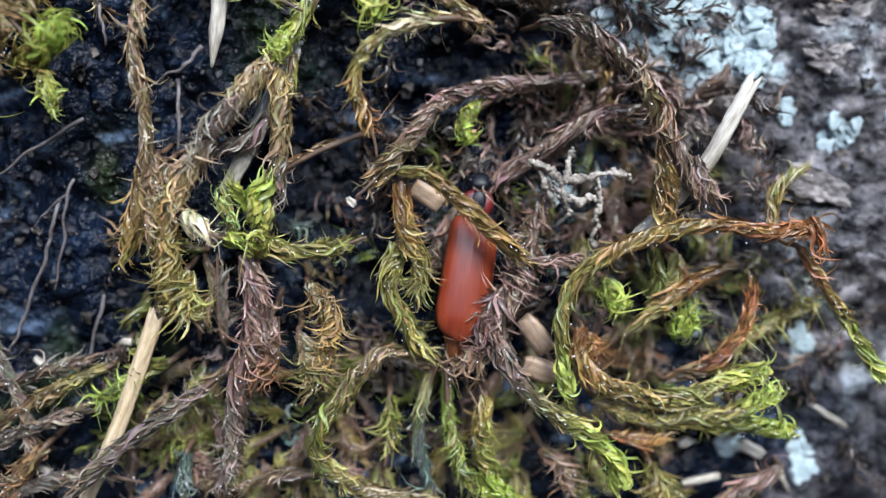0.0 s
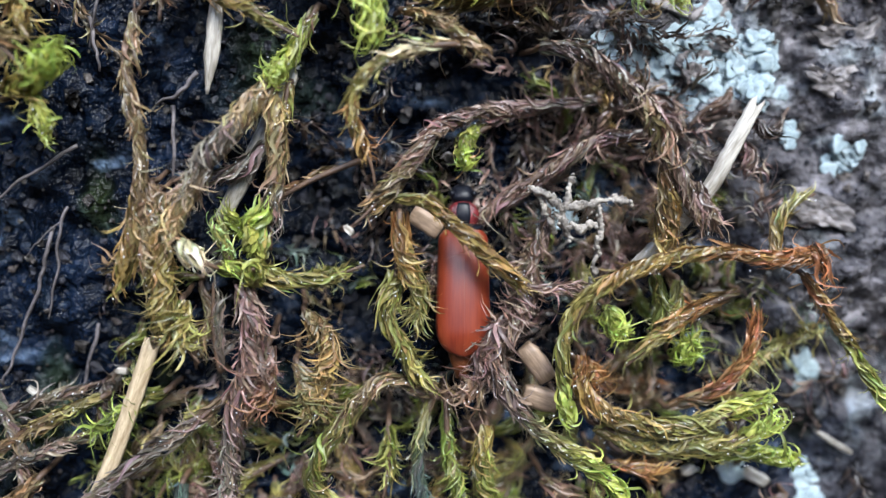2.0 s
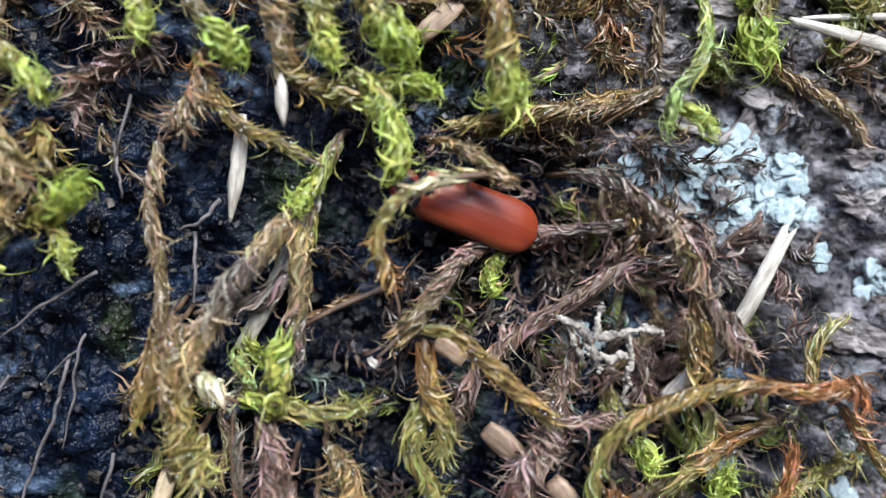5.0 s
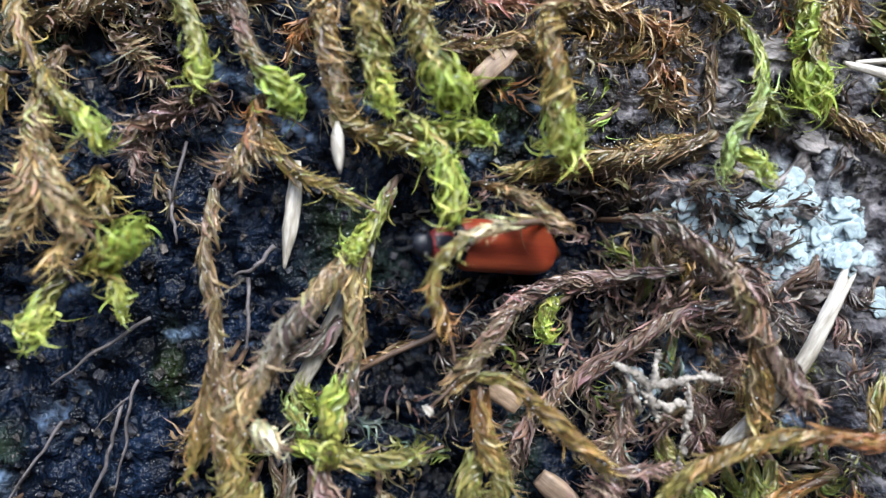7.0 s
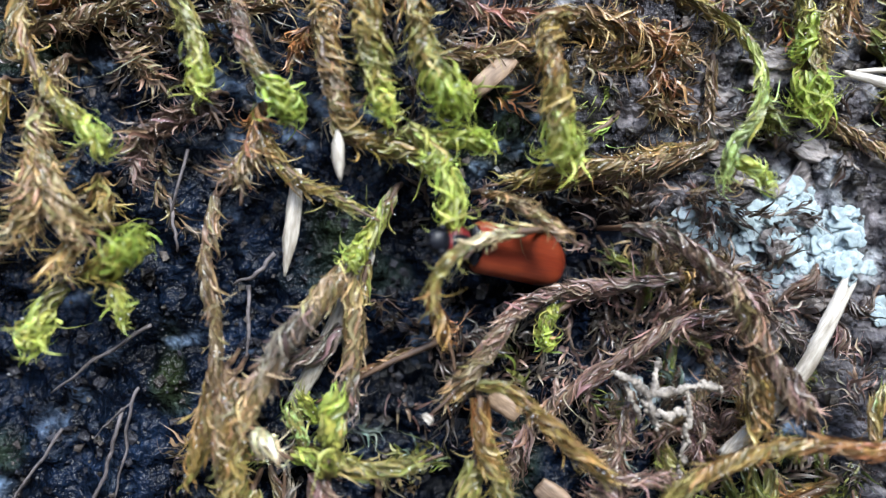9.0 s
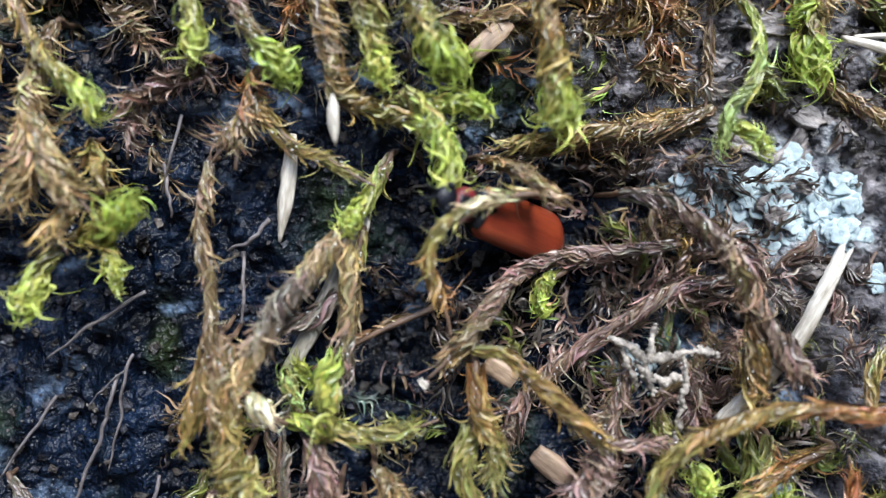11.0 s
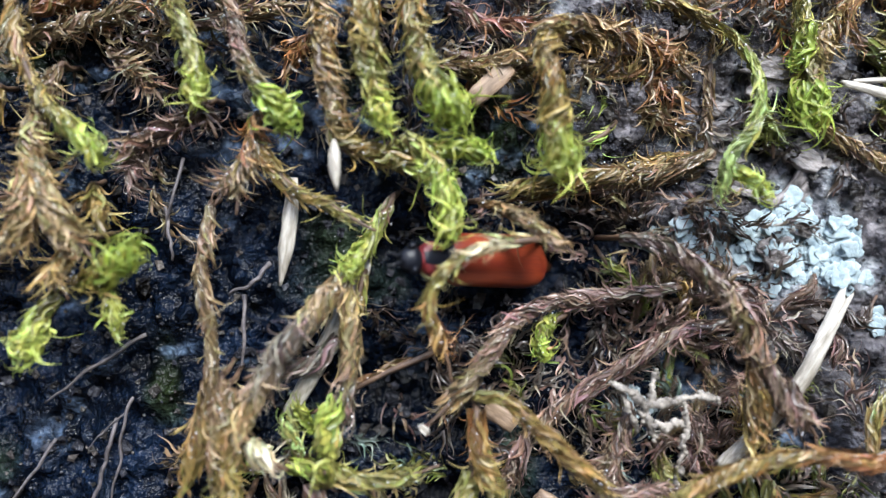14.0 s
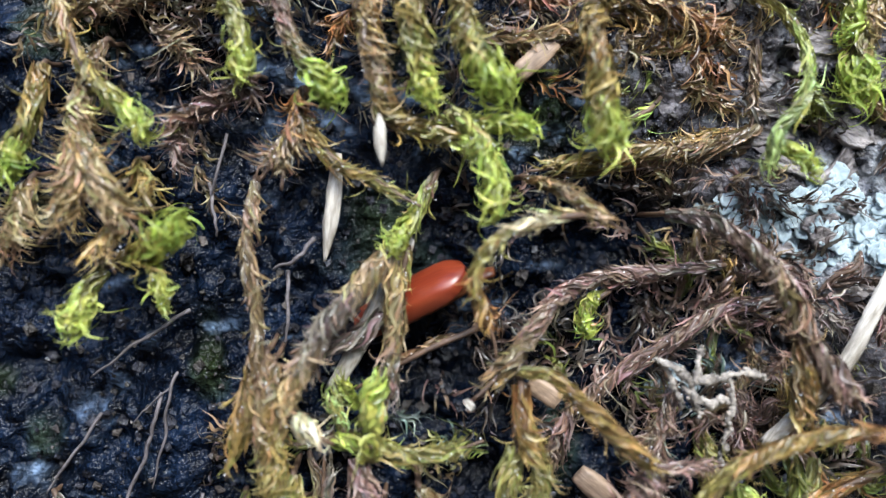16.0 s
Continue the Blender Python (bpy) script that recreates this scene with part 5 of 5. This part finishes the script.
def build_beetle():
    beetle = thing("beetle", (0, 0, 0), "red beetle with black head and legs crawling under moss", "beetle")
    for side in (-1, 1):
        part("wing_case", wing_case(side), ELYTRA, beetle, "glossy brick red wing case")
    ys = np.linspace(2.7, -4.75, 20)
    k = np.linspace(0, 1, 20)
    half = np.interp(k, [0, 0.15, 0.6, 0.8, 0.9, 1], [0.8, 1.1, 1.2, 0.80, 0.56, 0.32])
    ring = 1 + 0.06 * np.cos(k * 2 * np.pi * 8)
    part("abdomen", shell(bmesh.new(), ys, half * ring, np.interp(k, [0, 0.3, 1], [-0.75, -0.8, -0.75]), np.interp(k, [0, 0.5, 0.85, 1], [0.35, 0.4, 0.0, -0.4])), BELLY, beetle, "orange segmented belly tip")
    part("breast", shell(bmesh.new(), np.linspace(3.1, 0.9, 8), np.array([0.7, 1.0, 1.15, 1.2, 1.2, 1.1, 0.9, 0.5]), -0.95 * np.ones(8), 0.1 * np.ones(8)), CHITIN, beetle, "black breast")
    yp = np.linspace(4.5, 3.12, 12)
    wp = np.array([0.42, 0.66, 0.80, 0.88, 0.93, 0.95, 0.95, 0.93, 0.89, 0.84, 0.78, 0.66]) * 0.92
    neck = part("neck_shield", shell(bmesh.new(), yp, wp, -0.5 * np.ones(12), 0.20 + 0.20 * np.sin(np.linspace(0.4, 2.9, 12)), 2.9), REDSHELL, beetle, "dark red neck shield")
    part("spot", shell(bmesh.new(), np.linspace(4.46, 3.14, 9), 0.47 * np.sin(np.linspace(0.7, 2.5, 9)), 0.12 * np.ones(9), 0.235 + 0.20 * np.sin(np.linspace(0.5, 2.8, 9)), 2.4), CHITIN, neck, "black spot on the neck shield")
    part("scutellum", shell(bmesh.new(), np.linspace(3.30, 2.50, 6), np.array([0.95, 1.10, 0.80, 0.42, 0.24, 0.05]), 0.2 * np.ones(6), np.array([0.40, 0.62, 0.84, 0.98, 1.03, 1.03])), CHITIN, beetle, "small black shield between the wing cases")
    yh = np.linspace(5.55, 4.35, 12)
    wh = np.array([0.18, 0.36, 0.46, 0.52, 0.56, 0.60, 0.64, 0.66, 0.62, 0.54, 0.42, 0.34])
    head = part("head", shell(bmesh.new(), yh, wh, -0.45 * np.ones(12), np.interp(np.linspace(0, 1, 12), [0, 0.2, 0.5, 0.75, 1], [-0.25, 0.06, 0.24, 0.26, 0.05])), CHITIN, beetle, "small black head")
    for side in (-1, 1):
        bm = bmesh.new()
        bmesh.ops.create_uvsphere(bm, u_segments=12, v_segments=8, radius=0.2 * MM, matrix=Matrix.Translation((side * 0.58 * MM, 4.95 * MM, 0.06 * MM)))
        part("eye", bm, CHITIN, head)
        bm = limb([(side * 0.15, 5.49, -0.15), (side * 0.3, 6.0, -0.3), (side * 0.22, 6.2, -0.4)], (0.07, 0.08, 0.05))
        part("feeler", bm, CHITIN, head)
    limbs = []
    for side in (-1, 1):
        pts, rad = [], []
        for i in range(12):
            u = i / 11
            pts.append((side * (0.5 * u + 2.7 * u**1.35), 2.9 * u - 1.1 * u * u, 0.35 * math.sin(2.4 * u)))
        bm = bmesh.new()
        for i in range(11):
            a, b = Vector(pts[i]), Vector(pts[i + 1])
            seg = limb([a, a.lerp(b, 0.6), b], (0.04, 0.075 - 0.003 * i, 0.055), 7)
            me = bpy.data.meshes.new("segment")
            seg.to_mesh(me)
            seg.free()
            bm.from_mesh(me)
            bpy.data.meshes.remove(me)
            if i > 1:
                c = a.lerp(b, 0.8)
                comb = limb([c, c + Vector((side * 0.12, -0.02, -0.1)), c + Vector((side * 0.28, 0.06, -0.16))], (0.035, 0.03, 0.015), 5)
                me = bpy.data.meshes.new("comb")
                comb.to_mesh(me)
                comb.free()
                bm.from_mesh(me)
                bpy.data.meshes.remove(me)
        ant = part("antenna", bm, CHITIN, beetle, "black comb-toothed antenna")
        ant.matrix_local = pose(side * 0.42 * MM, 5.25 * MM, 0.05 * MM)
        limbs.append((ant, side, -1))
        for n, (y0, out, ahead) in enumerate(((3.4, 1.7, 1.5), (1.9, 2.1, 0.1), (0.9, 2.2, -1.7))):
            knee = Vector((side * out * 0.62, ahead * 0.45, 0.45))
            foot = Vector((side * out, ahead, -1.15))
            shin = knee.lerp(foot, 0.72)
            end = foot + Vector((side * 0.25, 0.35 * (1 if ahead > 0 else -1), -0.1))
            bm = limb([(0, 0, 0), knee * 0.5, knee], (0.12, 0.19, 0.12))
            leg = part("leg", bm, CHITIN, beetle, "thin black leg")
            leg.matrix_local = pose(side * 0.75 * MM, y0 * MM, -0.6 * MM)
            part("shin", limb([knee, knee.lerp(shin, 0.5), shin], (0.10, 0.11, 0.09)), CHITIN, leg)
            part("foot", limb([shin, foot, end], (0.07, 0.06, 0.04)), CHITIN, leg)
            limbs.append((leg, side, n))
    return beetle, limbs


beetle, limbs = build_beetle()

# seconds, place of the body in millimetres on the bank, heading (degrees from the bank's upward line, leftwards), nose-down pitch, roll
BEETLE = [
    (0.0, 1.38, -1.37, -0.75, -9, 8, 0),
    (0.5, 1.12, -0.74, -0.75, -12, 8, 0),
    (1.0, 1.35, -0.94, -0.75, -14, 8, 0),
    (1.5, 1.05, -0.20, -0.75, -4, 6, 0),
    (2.0, 1.16, -0.64, -0.75, -1, 10, 0),
    (2.2, 0.96, 1.00, -0.72, -1, 10, 0),
    (2.3, 0.97, 1.91, -0.70, -2, 10, 0),
    (2.4, 1.56, 3.13, -0.66, -0, 10, 0),
    (2.5, 1.45, 3.39, -0.62, -3, 15, 0),
    (2.7, 1.33, 4.30, -0.54, -1, 18, 0),
    (2.8, 0.92, 5.12, -0.50, -2, 20, 0),
    (3.0, 2.30, 6.70, -0.27, -6, 26, 0),
    (3.2, 2.64, 7.62, 0.10, -10, 36, 0),
    (3.4, 2.96, 7.85, 0.50, -9, 46, 0),
    (3.5, 3.18, 8.21, 0.60, -3, 49, 0),
    (3.7, 3.30, 7.70, 0.70, 12, 52, 0),
    (4.4, 2.20, 9.70, -0.50, 42, 18, 6),
    (5.1, 0.10, 9.80, -1.30, 76, -16, 10),
    (5.8, -1.32, 9.53, -1.60, 92, -36, 10),
    (6.0, -0.78, 10.20, -1.60, 91, -36, 10),
    (6.5, -0.63, 10.40, -1.60, 88, -37, 10),
    (7.0, -0.84, 10.39, -1.60, 95, -37, 10),
    (7.5, -1.02, 10.53, -1.60, 99, -38, 10),
    (8.0, -0.92, 10.57, -1.60, 92, -38, 10),
    (8.5, -1.01, 10.33, -1.60, 97, -39, 10),
    (9.0, -0.24, 10.45, -1.60, 89, -40, 10),
    (9.2, -0.19, 10.30, -1.60, 89, -40, 10),
    (11.5, 0.31, 10.14, -1.60, 75, -42, 10),
    (12.0, 0.67, 10.31, -1.60, 72, -42, 10),
    (12.5, 0.45, 10.14, -1.60, 75, -42, 10),
    (13.0, -0.40, 10.35, -1.60, 84, -40, 10),
    (13.5, -0.58, 10.33, -1.60, 84, -38, 10),
    (14.0, -1.20, 10.59, -1.60, 96, -37, 10),
    (14.5, -1.49, 10.62, -1.60, 95, -36, 10),
    (14.7, -1.28, 10.81, -1.60, 96, -36, 10),
    (14.8, -2.26, 9.70, -1.30, 125, -8, 20),
    (14.9, -3.34, 9.48, -1.10, 130, 2, 30),
    (15.0, -4.39, 9.58, -1.10, 141, 3, 40),
    (15.1, -4.61, 9.51, -1.10, 142, 3, 62),
    (15.2, -4.81, 9.44, -1.10, 137, 3, 80),
    (15.3, -4.90, 9.42, -1.10, 136, 3, 80),
    (15.4, -4.50, 9.36, -1.10, 139, 3, 80),
    (15.5, -4.57, 8.98, -1.10, 141, 3, 80),
    (15.6, -4.96, 8.72, -1.10, 138, 4, 80),
    (15.7, -5.80, 7.95, -1.47, 117.7, 19.9, 75.2),
    (15.8, -7.26, 7.26, -1.84, 102.3, 29.6, 67.3),
    (15.9, -7.69, 7.02, -2.28, 89.7, 36.9, 60.9),
    (16.0, -7.57, 7.19, -2.54, 85.2, 37.8, 56.1),
]


def motions():
    walk(beetle, [(t, BASE @ pose(x * MM, y * MM, z * MM, 0, 0, turn) @ pose(0, 0, 0, -nose, roll, 0)) for t, x, y, z, turn, nose, roll in BEETLE])
    for ob, side, n in limbs:
        m, rows = ob.matrix_local.copy(), []
        for i in range(65):
            t = i * 0.25
            if n < 0:
                lift, swing = 10 * math.sin(t * 2.1 + side), side * 14 * math.sin(t * 1.3 + 2 * side) - side * 6
            else:
                busy = 1.0 if 2.0 <= t <= 6.0 or 14.5 <= t else 0.3
                lift, swing = 4 * math.sin(t * 9 + n * 2 + side), busy * 16 * math.sin(t * 7 + n * 2.1 + side * 1.6)
            rows.append((t, m @ pose(0, 0, 0, lift, 0, swing)))
        walk(ob, rows)


motions()
